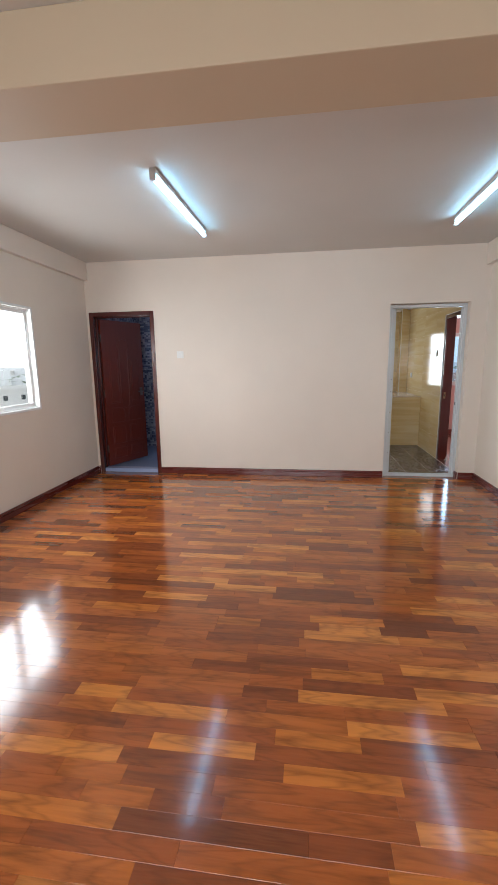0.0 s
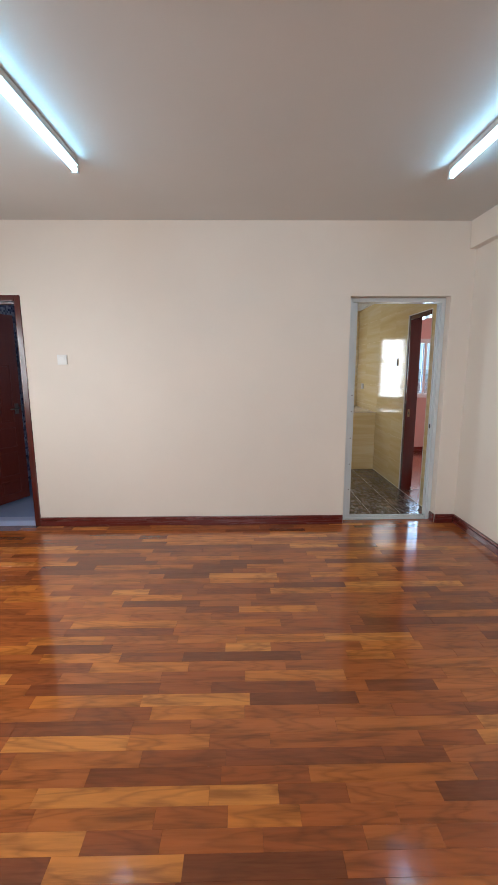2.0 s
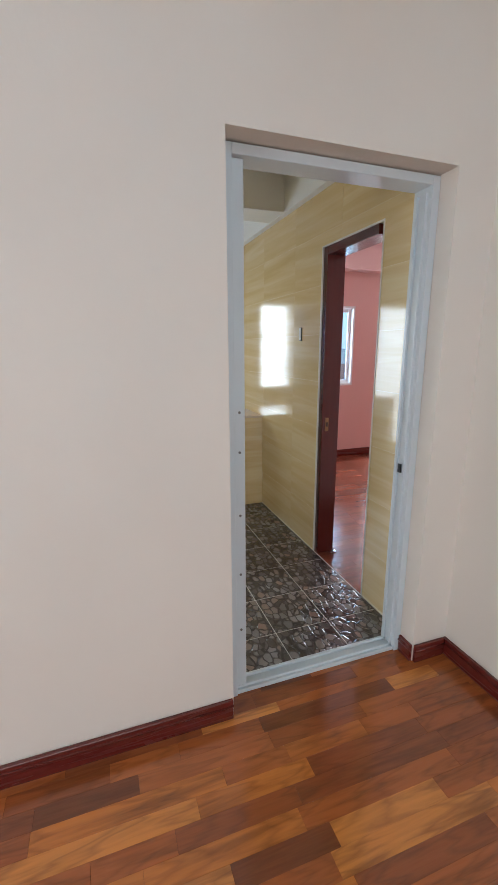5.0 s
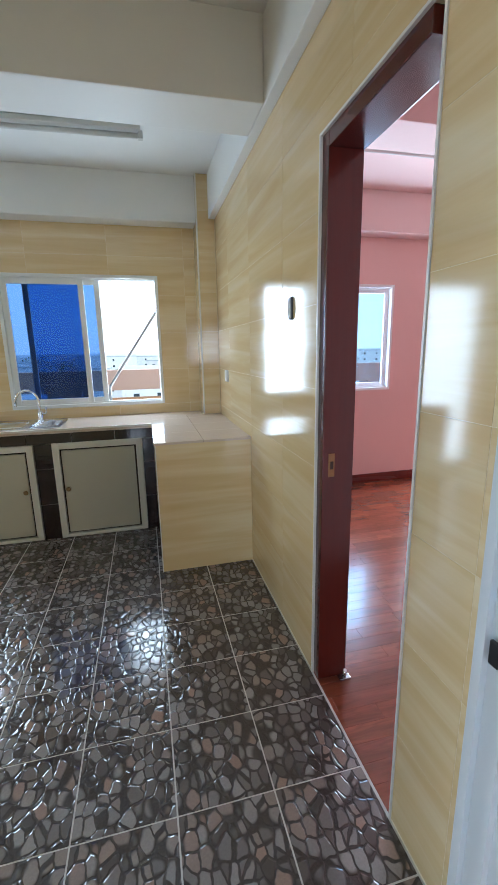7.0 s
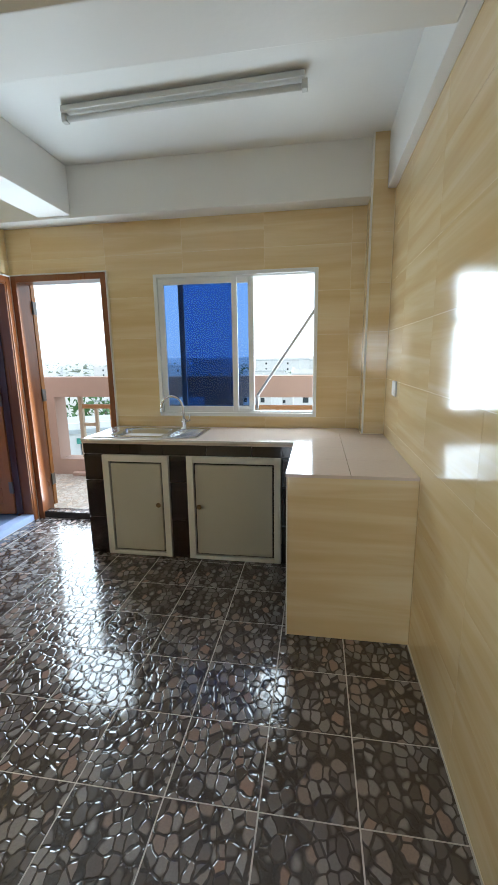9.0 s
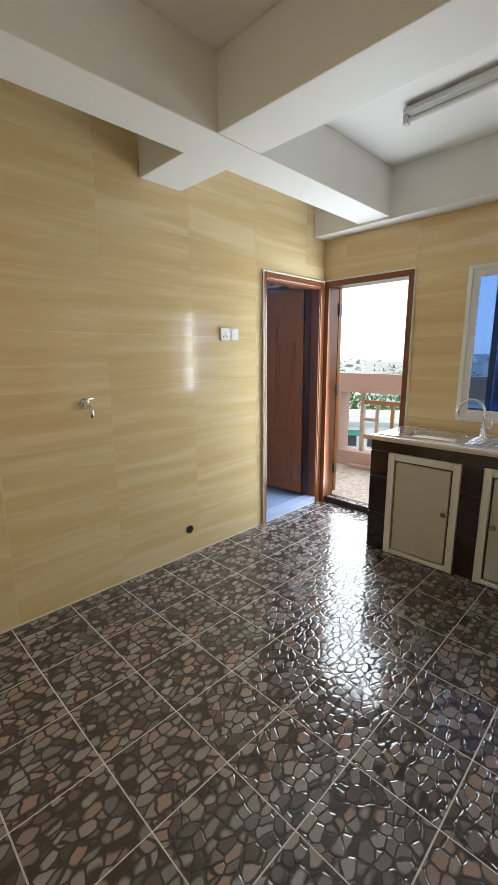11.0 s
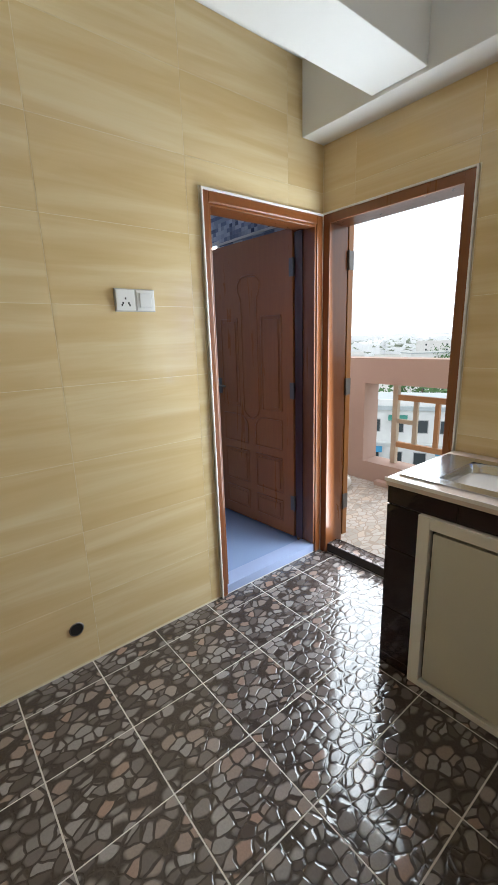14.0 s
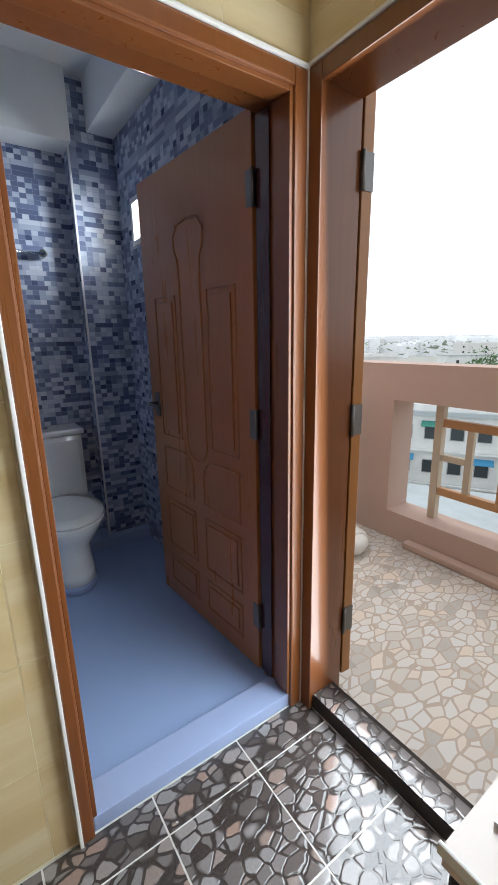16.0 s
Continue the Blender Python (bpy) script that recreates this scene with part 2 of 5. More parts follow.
def crazed(name, light, dark, scale, rough=0.5):
    """Pale tile with a broken-stone print."""
    m = mat(name, light, rough)
    k = Nodes(m)
    p = k.position()
    w = k.noise(p, 8, 3)
    v = k.t.nodes.new("ShaderNodeTexVoronoi")
    v.feature = "DISTANCE_TO_EDGE"
    v.inputs["Scale"].default_value = scale
    bend = k.t.nodes.new("ShaderNodeTexNoise")
    bend.inputs["Scale"].default_value = 4.5
    k.put(bend.inputs["Vector"], p)
    vec = k.scaled(bend.outputs[1], (0.07, 0.07, 0.0), k.scaled(p, (1, 0.6, 1)))
    k.put(v.inputs["Vector"], vec)
    cell = k.t.nodes.new("ShaderNodeTexVoronoi")
    cell.inputs["Scale"].default_value = scale
    k.put(cell.inputs["Vector"], vec)
    sep = k.n("ShaderNodeSeparateColor", Color=cell.outputs["Color"])
    c = k.ramp(sep.outputs[0], [(0, (0.34, 0.31, 0.27)), (0.35, light), (0.7, (0.55, 0.54, 0.53)), (1, (0.60, 0.49, 0.38))])
    c = k.mix(k.math("MULTIPLY", w, 0.4), c, tuple(x * 1.15 for x in light))
    c = k.mix(k.math("LESS_THAN", v.outputs["Distance"], 0.07), c, dark)
    c = k.mix(k.math("MULTIPLY", k.math("GREATER_THAN", k.noise(p, 1.3, 5), 0.56), 0.3), c, (0.2, 0.17, 0.14))
    k.colour(c)
    k.bump(v.outputs["Distance"], 0.2, 0.004)
    return m


def glass(name, tint, gloss=0.08):
    m = bpy.data.materials.new(name)
    m.use_nodes = True
    t = m.node_tree
    t.nodes.clear()
    out = t.nodes.new("ShaderNodeOutputMaterial")
    tr = t.nodes.new("ShaderNodeBsdfTransparent")
    tr.inputs[0].default_value = (*tint, 1)
    gl = t.nodes.new("ShaderNodeBsdfGlossy")
    gl.inputs["Roughness"].default_value = 0.02
    mx = t.nodes.new("ShaderNodeMixShader")
    mx.inputs[0].default_value = gloss
    t.links.new(tr.outputs[0], mx.inputs[1])
    t.links.new(gl.outputs[0], mx.inputs[2])
    t.links.new(mx.outputs[0], out.inputs[0])
    return m


def glow(name, colour, strength):
    m = mat(name, (0.9, 0.95, 1), 0.4)
    b = m.node_tree.nodes["Principled BSDF"]
    b.inputs["Emission Color"].default_value = (*colour, 1)
    b.inputs["Emission Strength"].default_value = strength
    return m


def brushed(name, colour, rough=0.25, metal=1.0):
    m = mat(name, colour, rough, metal)
    k = Nodes(m)
    a = k.noise(k.scaled(k.position(), (8, 8, 60)), 3, 4)
    k.rough(k.math("ADD", k.math("MULTIPLY", a, 0.2), rough - 0.08))
    k.colour(k.mix(k.math("MULTIPLY", a, 0.3), colour, tuple(0.6 * c for c in colour)))
    return m


def foliage(name, a, b):
    m = mat(name, a, 0.7)
    k = Nodes(m)
    k.colour(k.mix(k.noise(k.position(), 0.5, 5), a, b))
    return m


M_WALL = paint("cream_wall_paint", (0.78, 0.70, 0.615))
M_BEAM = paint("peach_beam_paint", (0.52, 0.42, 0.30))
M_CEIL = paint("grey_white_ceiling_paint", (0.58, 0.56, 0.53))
M_WHITE = paint("white_ceiling_paint", (0.80, 0.80, 0.78))
M_PINK = paint("pink_wall_paint", (0.74, 0.49, 0.45))
M_PINKC = paint("pale_pink_ceiling_paint", (0.78, 0.58, 0.55))
M_BALC = paint("salmon_masonry_paint", (0.50, 0.36, 0.30), 0.8, 0.10)
M_GREYW = paint("pale_masonry_paint", (0.72, 0.70, 0.68), 0.8, 0.10)
TONES = [(0.17, 0.038, 0.014), (0.42, 0.105, 0.022), (0.50, 0.14, 0.026), (0.28, 0.066, 0.018), (0.60, 0.185, 0.03), (0.40, 0.10, 0.022), (0.70, 0.25, 0.05), (0.34, 0.080, 0.02), (0.46, 0.125, 0.028), (0.24, 0.054, 0.017)]
M_STRIP = wood_strip("parquet_lacquer", TONES, False)
M_STRIPJ = wood_strip("parquet_lacquer_joined", TONES, True)
M_REDFLOOR = wood_strip("red_parquet_lacquer", [(0.16, 0.03, 0.018), (0.24, 0.05, 0.03), (0.28, 0.065, 0.035), (0.21, 0.04, 0.025)], True, 0.2)
M_SUB = mat("dark_subfloor", (0.03, 0.012, 0.008), 0.7)
M_SKIRT = joinery("dark_red_skirting", (0.17, 0.022, 0.016), (0.09, 0.012, 0.010), 0.25, 0)
M_SKIRTY = joinery("dark_red_side_skirting", (0.17, 0.022, 0.016), (0.09, 0.012, 0.010), 0.25, 1)
M_DARKRED = joinery("dark_red_varnish", (0.10, 0.010, 0.006), (0.06, 0.006, 0.004), 0.2)
M_BROWN = joinery("brown_varnish", (0.26, 0.088, 0.021), (0.165, 0.048, 0.014), 0.28)
M_LEAF = joinery("door_leaf_varnish", (0.46, 0.17, 0.046), (0.34, 0.115, 0.034), 0.28)
M_LEAFR = joinery("red_door_leaf_varnish", (0.20, 0.030, 0.015), (0.12, 0.018, 0.010), 0.3)
M_OCHRE = joinery("ochre_varnish", (0.46, 0.19, 0.035), (0.32, 0.12, 0.025), 0.3)
M_PLUM = joinery("plum_varnish", (0.075, 0.02, 0.022), (0.05, 0.014, 0.016), 0.2)
M_PEBBLE = pebble_tile("pebble_floor_tile")
M_GROUT = paint("pale_grout", (0.62, 0.59, 0.56), 0.7)
M_WTILE = streak_tile("cream_wall_tile")
M_WGROUT = paint("cream_grout", (0.84, 0.75, 0.54), 0.8)
M_MOSAIC = mosaic("blue_mosaic")
M_BLUEF = paint("pale_blue_floor_tile", (0.34, 0.45, 0.70), 0.25, 0.08)
M_BLUES = paint("pale_blue_sill_tile", (0.36, 0.44, 0.66), 0.3, 0.10)
M_TRIM = paint("white_trim", (0.80, 0.78, 0.74), 0.35)
M_ALU = paint("white_aluminium", (0.62, 0.66, 0.68), 0.3)
M_ALUW = paint("white_window_aluminium", (0.80, 0.81, 0.80), 0.35)
M_GLASS = glass("blue_tinted_glass", (0.34, 0.46, 0.66), 0.02)
M_CLEAR = glass("pale_blue_glass", (0.62, 0.74, 0.86), 0.06)
M_TAPE = paint("white_protective_tape", (0.85, 0.85, 0.84), 0.5)
M_BRIGHT = glass("clear_glass", (0.93, 0.95, 0.96), 0.05)
M_FROST = glow("tube_light", (0.36, 0.72, 1.0), 17)
M_TUBEOFF = mat("unlit_tube_glass", (0.62, 0.62, 0.60), 0.3)
M_FIX = paint("lamp_fitting_enamel", (0.55, 0.55, 0.53), 0.4)
M_FIXG = paint("grey_lamp_fitting", (0.55, 0.54, 0.50), 0.35)
M_DKTILE = paint("dark_brown_glazed_tile", (0.022, 0.010, 0.009), 0.08, 0.2)
M_WJOINT = paint("white_joint", (0.6, 0.55, 0.5), 0.7)
M_TOP = paint("blush_worktop_tile", (0.68, 0.57, 0.50), 0.10, 0.05)
M_CABF = paint("white_cabinet_frame", (0.76, 0.74, 0.68), 0.4)
M_CABD = paint("cream_cabinet_door", (0.56, 0.535, 0.44), 0.45)
M_DARK = mat("dark_gap", (0.02, 0.016, 0.012), 0.7)
M_KNOB = brushed("aged_brass", (0.30, 0.2, 0.10), 0.35)
M_STEEL = brushed("stainless_steel", (0.62, 0.64, 0.66), 0.2)
M_CHROME = brushed("chrome", (0.75, 0.76, 0.77), 0.1)
M_IRON = brushed("dull_iron", (0.22, 0.21, 0.20), 0.45)
M_PLASTIC = mat("white_plastic", (0.80, 0.80, 0.78), 0.3)
M_SILVER = mat("silver_plastic_rim", (0.5, 0.5, 0.48), 0.35, 0.3)
M_BLACK = mat("black_plastic", (0.012, 0.012, 0.013), 0.4)
M_CERAMIC = mat("glazed_white_ceramic", (0.80, 0.80, 0.78), 0.08, 0, 0.5, 0.3)
M_PVC = paint("white_pvc", (0.74, 0.72, 0.67), 0.4, 0.08)
M_BALCF = crazed("balcony_floor_tile", (0.58, 0.54, 0.48), (0.42, 0.34, 0.27), 23, 0.4)
M_STONE = paint("dark_threshold_stone", (0.06, 0.052, 0.048), 0.8, 0.2)
M_STONE.node_tree.nodes["Principled BSDF"].inputs["Specular IOR Level"].default_value = 0.15
M_RAIL = paint("ochre_rail_paint", (0.48, 0.26, 0.12), 0.5, 0.12)
M_RAILC = paint("cream_rail_paint", (0.55, 0.47, 0.36), 0.6, 0.15)
M_CITY = paint("white_render", (0.74, 0.74, 0.72), 0.8, 0.10)
M_CITYG = paint("grey_render", (0.42, 0.42, 0.41), 0.8, 0.12)
M_ROOF = paint("pale_sheet_roof", (0.42, 0.46, 0.47), 0.6, 0.12)
M_PANE = mat("dark_window_pane", (0.04, 0.05, 0.055), 0.15)
M_AWN = paint("blue_awning_sheet", (0.05, 0.26, 0.45), 0.6, 0.1)
M_AWNG = paint("green_awning_sheet", (0.04, 0.22, 0.17), 0.6, 0.1)
# render for the far roofs, with the haze of distance painted in
M_HAZE = paint("haze_paled_render", (0.86, 0.87, 0.88), 0.9, 0.06)
M_GROUND = paint("dusty_ground", (0.42, 0.42, 0.38), 0.9, 0.2)
M_TREE = foliage("tree_leaves", (0.035, 0.10, 0.03), (0.09, 0.17, 0.05))
# leaf green lightened and greyed to stand in for aerial haze
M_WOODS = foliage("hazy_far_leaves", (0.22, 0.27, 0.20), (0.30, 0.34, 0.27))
M_TRUNK = paint("tree_bark", (0.12, 0.09, 0.06), 0.9, 0.2)


# ---- builders ----
ORG = {}
SEED = random.Random(7)


def box(bm, x0, x1, y0, y1, z0, z1, bevel=0.0):
    vs = [bm.verts.new(p) for p in ((x0, y0, z0), (x1, y0, z0), (x1, y1, z0), (x0, y1, z0), (x0, y0, z1), (x1, y0, z1), (x1, y1, z1), (x0, y1, z1))]
    fs = [bm.faces.new([vs[i] for i in q]) for q in ((3, 2, 1, 0), (4, 5, 6, 7), (0, 1, 5, 4), (1, 2, 6, 5), (2, 3, 7, 6), (3, 0, 4, 7))]
    if bevel:
        es = list({e for f in fs for e in f.edges})
        bmesh.ops.bevel(bm, geom=es, offset=bevel, segments=2, affect="EDGES", profile=0.6)
    return bm


def boxes(*items, bevel=0.0):
    bm = bmesh.new()
    for b in items:
        box(bm, *b, bevel=bevel)
    return bm


def tube(bm, pts, r, n=10, closed=False, flat=1.0):
    """A round bar along a line of points."""
    pts = [Vector(p) for p in pts]
    rings = []
    m = len(pts)
    side = None
    for i, p in enumerate(pts):
        a = pts[i - 1] if (i or closed) else p
        b = pts[(i + 1) % m] if (i < m - 1 or closed) else p
        d = (b - a).normalized()
        if side is None:
            side = d.cross(Vector((0, 0, 1)))
            if side.length < 0.1:
                side = d.cross(Vector((0, 1, 0)))
        side = (side - d * side.dot(d)).normalized()
        up = d.cross(side)
        rings.append([bm.verts.new(p + r * (math.cos(t) * side + flat * math.sin(t) * up)) for t in (2 * math.pi * j / n for j in range(n))])
    for i in range(m if closed else m - 1):
        A, B = rings[i], rings[(i + 1) % m]
        for j in range(n):
            f = bm.faces.new((A[j], A[(j + 1) % n], B[(j + 1) % n], B[j]))
            f.smooth = True
    if not closed:
        bm.faces.new(rings[0][::-1])
        bm.faces.new(rings[-1])
    return bm


def lathe(bm, prof, cx, cy, n=24, sx=1.0, sy=1.0):
    """A turned shape: prof holds (radius, z) from the bottom up."""
    rings = [[bm.verts.new((cx + r * sx * math.cos(2 * math.pi * j / n), cy + r * sy * math.sin(2 * math.pi * j / n), z)) for j in range(n)] for r, z in prof]
    for A, B in zip(rings, rings[1:]):
        for j in range(n):
            f = bm.faces.new((A[j], A[(j + 1) % n], B[(j + 1) % n], B[j]))
            f.smooth = True
    bm.faces.new(rings[0][::-1])
    bm.faces.new(rings[-1])
    return bm


def mesh_of(name, bm, material):
    bmesh.ops.recalc_face_normals(bm, faces=bm.faces)
    me = bpy.data.meshes.new(name)
    bm.to_mesh(me)
    bm.free()
    me.materials.append(material)
    return me


def thing(name, loc, label, category, group="", turn=0.0):
    """An Empty at the base of a thing of several parts."""
    ob = new(name)
    ob.empty_display_size = 0.05
    ob.location = loc
    ob.rotation_euler = (0, 0, radians(turn))
    ORG[ob] = Vector((0, 0, 0)) if turn else Vector(loc)
    return tagged(ob, label, category, group)


def part(name, bm, material, parent, label=""):
    org = ORG[parent]
    bmesh.ops.translate(bm, verts=bm.verts, vec=-org)
    ob = new(name, mesh_of(name, bm, material))
    ob.parent = parent
    ORG[ob] = org
    return tagged(ob, label)


def solid(name, bm, material, label, category):
    return tagged(new(name, mesh_of(name, bm, material)), label, category)


def structure(name, bm, material, label=""):
    ob = tagged(new(name, mesh_of(name, bm, material)), label, kind="structure")
    ORG[ob] = Vector((0, 0, 0))
    return ob


def cut(rect, holes):
    """What is left of a rectangle (u0, u1, v0, v1) outside the holes, in rectangles."""
    out = [rect]
    for h in holes:
        rest = []
        for u0, u1, v0, v1 in out:
            a, b, c, d = max(u0, h[0]), min(u1, h[1]), max(v0, h[2]), min(v1, h[3])
            if a >= b or c >= d:
                rest.append((u0, u1, v0, v1))
                continue
            if u0 < a:
                rest.append((u0, a, v0, v1))
            if b < u1:
                rest.append((b, u1, v0, v1))
            if v0 < c:
                rest.append((a, b, v0, c))
            if d < v1:
                rest.append((a, b, d, v1))
        out = rest
    return [r for r in out if r[1] - r[0] > 0.004 and r[3] - r[2] > 0.004]


def wall(name, axis, a0, a1, u0, u1, z0, z1, holes, material, label=""):
    bm = bmesh.new()
    for p, q, r, s in cut((u0, u1, z0, z1), holes):
        if axis == "x":
            box(bm, a0, a1, p, q, r, s)
        else:
            box(bm, p, q, a0, a1, r, s)
    return structure(name, bm, material, label)


# ---- the large structure: living room ----
XL, XR, YN, YS, ZC = -2.58, 2.20, 4.505, -2.4, 2.665
KX0, KX1, KY0, KY1 = -0.75, 2.095, 4.68, 7.905
HALL_DOOR = (1.14, 2.01, 0.0, 2.06)
wall_north = wall("wall_north", "y", YN, 4.62, XL - 0.12, XR + 0.12, 0, ZC, [(-2.52, -1.72, -0.1, 2.045), HALL_DOOR], M_WALL, "cream painted wall with two doorways")
wall("wall_west", "x", XL - 0.14, XL, YS, YN, 0, ZC, [(2.02, 3.41, 0.965, 2.0)], M_WALL, "cream painted wall with a bright window")
wall("wall_east", "x", XR, XR + 0.07, YS, YN, 0, ZC, [], M_WALL, "plain cream painted wall")
wall("wall_south", "y", YS - 0.12, YS, XL - 0.14, XR + 0.14, 0, ZC, [(-1.7, 1.3, 0.95, 2.1)], M_WALL, "cream painted wall with a wide window opening")
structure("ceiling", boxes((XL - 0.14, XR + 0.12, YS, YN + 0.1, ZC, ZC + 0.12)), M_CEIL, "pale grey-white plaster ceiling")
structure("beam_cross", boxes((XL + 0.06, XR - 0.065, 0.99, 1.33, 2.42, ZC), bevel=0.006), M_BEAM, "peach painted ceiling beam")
structure("beam_west", boxes((XL, XL + 0.055, YS, YN - 0.003, 2.45, ZC), bevel=0.005), M_WALL, "cream painted beam along the wall")
structure("beam_east", boxes((XR - 0.065, XR, YS, YN - 0.003, 2.44, ZC), bevel=0.005), M_WALL, "cream painted beam along the wall")


def skirting(name, runs):
    """Boards with a rounded upper edge and a small shoe moulding."""
    bm = bmesh.new()
    for x0, x1, y0, y1 in runs:
        box(bm, x0, x1, y0, y1, 0.0, 0.085, 0.004)
        if x1 - x0 > y1 - y0:
            tube(bm, [(x0, y0, 0.062), (x1, y0, 0.062)], 0.005, 6)
        else:
            xm = x0 if abs(x0) < abs(x1) else x1
            tube(bm, [(xm, y0, 0.062), (xm, y1, 0.062)], 0.005, 6)
    structure(name, bm, M_SKIRTY if name != "baseboard_north" else M_SKIRT, "dark red wooden skirting board")


skirting("baseboard_north", [(XL + 0.018, -2.55, YN - 0.018, YN - 0.002), (-1.693, 1.135, YN - 0.018, YN - 0.002), (2.012, XR - 0.02, YN - 0.018, YN - 0.002)])
skirting("baseboard_west", [(XL + 0.002, XL + 0.018, YS, YN - 0.02)])
skirting("baseboard_east", [(XR - 0.018, XR - 0.002, YS, YN - 0.002)])
skirting("baseboard_reveal", [(1.994, 2.008, YN, 4.585)])

# kitchen shell
wall_k_south = wall("wall_kitchen_south", "y", 4.622, KY0 - 0.0008, -0.9, KX1 + 0.12, 0, ZC, [HALL_DOOR], M_WGROUT)
TD = (7.115, 7.905, 0.0, 2.005)
BD = (5.03, 5.63, 0.0, 2.03)
OD = (-0.735, 0.05, 0.0, 2.0)
KW = (0.44, 1.63, 0.925, 1.955)
wall_k_west = wall("wall_kitchen_west", "x", -0.90, KX0 - 0.0008, KY0 - 0.0008, 8.02, 0, ZC, [TD], M_WGROUT)
wall_k_east = wall("wall_kitchen_east", "x", KX1 + 0.0008, 2.205, KY0 - 0.0008, 8.02, 0, ZC, [BD], M_WGROUT)
wall_k_north = wall("wall_kitchen_north", "y", KY1 + 0.0008, 8.02, -0.75, KX1, 0, ZC, [OD, KW], M_WGROUT)
structure("ceiling_kitchen", boxes((-0.9, 2.205, 4.622, 8.02, ZC, ZC + 0.12)), M_WHITE, "white plaster ceiling")
structure("beam_kitchen_long", boxes((-0.34, -0.09, KY0, 7.74, 2.35, ZC), bevel=0.005), M_WHITE, "white painted ceiling beam")
structure("beam_kitchen_cross", boxes((KX0, -0.341, 6.11, 6.39, 2.352, ZC), (-0.089, 2.045, 6.11, 6.39, 2.352, ZC), bevel=0.005), M_WHITE, "white painted ceiling beam")
structure("beam_kitchen_north", boxes((KX0, 1.955, 7.741, KY1, 2.335, ZC), bevel=0.005), M_WHITE, "white painted ceiling beam over the window wall")
structure("beam_kitchen_east", boxes((2.046, KX1, KY0, 7.68, 2.35, ZC), bevel=0.005), M_WHITE, "white painted beam along the tiled wall")
pipe_chase = structure("pipe_chase", boxes((1.957, KX1, 7.687, KY1, 0.835, ZC)), M_WGROUT, "tiled pipe chase in the corner")
structure("trim_chase", boxes((1.949, 1.961, 7.679, 7.692, 0.835, ZC), bevel=0.003), M_TRIM, "white tile edging strip")
kitchen_floor = structure("floor_kitchen", boxes((-0.9, 2.2, 4.662, 8.02, -0.12, -0.0012)), M_GROUT, "dark pebble-patterned glazed floor tiles with pale joints")

# bedroom shell
wall("wall_bedroom_west", "x", 2.206, 2.222, 4.64, 7.915, 0, ZC, [BD], M_PINK, "pink painted wall")
wall("wall_bedroom_north", "y", 7.915, 8.03, 2.206, 6.1, 0, ZC, [(2.75, 3.85, 0.945, 1.935), (4.27, 5.06, 0.0, 1.99)], M_PINK, "pink painted wall with a window and balcony door")
wall("wall_bedroom_east", "x", 6.0, 6.1, 4.64, 7.915, 0, ZC, [], M_PINK, "pink painted wall")
wall("wall_bedroom_south", "y", 4.63, 4.64, 2.272, 6.1, 0, ZC, [], M_PINK, "pink painted wall")
structure("ceiling_bedroom", boxes((2.206, 6.1, 4.63, 8.03, ZC, ZC + 0.1)), M_PINKC, "pale pink ceiling")
structure("beam_bedroom", boxes((2.222, 6.0, 7.72, 7.915, 2.34, ZC), (2.222, 6.0, 6.1, 6.38, 2.35, ZC), bevel=0.005), M_PINKC, "pale pink ceiling beams")
structure("baseboard_bedroom", boxes((2.222, 4.22, 7.897, 7.913, 0, 0.085), (5.1, 6.0, 7.897, 7.913, 0, 0.085), bevel=0.004), M_SKIRT, "dark red wooden skirting board")

# bathrooms
bx0, bx1, by0, by1 = -2.52, -0.9, 6.35, 7.95
wall("wall_bath_west", "x", bx0 - 0.1, bx0, by0, by1 + 0.07, -0.02, ZC, [], M_MOSAIC, "blue mosaic tiled wall")
wall("wall_bath_north", "y", by1, by1 + 0.07, bx0, -0.901, -0.02, ZC, [(-2.2, -1.8, 1.84, 2.06)], M_MOSAIC, "blue mosaic tiled wall with a small window")
wall("wall_bath_south", "y", by0 - 0.06, by0, bx0 - 0.1, bx1, -0.02, ZC, [], M_MOSAIC, "blue mosaic tiled wall")
wall("wall_bath_east", "x", -0.912, -0.9005, by0, TD[0] - 0.02, -0.02, ZC, [], M_MOSAIC, "blue mosaic tiled wall")
structure("bath_chase", boxes((bx0, -2.40, 7.70, by1, 0.0, ZC)), M_MOSAIC, "mosaic tiled pipe chase")
structure("trim_bath_chase", boxes((-2.402, -2.392, 7.692, 7.702, 0.0, 2.36)), M_TRIM, "white tile edging strip")
structure("beam_bath", boxes((bx0, -2.33, by0, 7.699, 2.33, ZC), (-2.399, -0.915, 7.80, by1, 2.42, ZC), bevel=0.004), M_WHITE, "white painted beams")
structure("ceiling_bath", boxes((bx0 - 0.1, -0.9, by0 - 0.06, by1 + 0.07, ZC, ZC + 0.1)), M_WHITE, "white plaster ceiling")
structure("floor_bath", boxes((bx0, -0.78, by0, by1, -0.1, 0.028)), M_BLUEF, "pale blue glazed bathroom floor")
structure("door_sill_bath", boxes((-0.86, -0.752, TD[0] + 0.03, 7.86, 0.0, 0.052), bevel=0.004), M_BLUES, "pale blue tiled door sill")
structure("kerb_bath", boxes((bx0, -2.33, by0, by1, 0.028, 0.085), bevel=0.004), M_BLUES, "low blue tiled kerb")
wall("wall_bath_two", "x", -0.998, -0.96, 4.622, 6.28, -0.02, ZC, [], M_MOSAIC, "blue mosaic tiled wall")
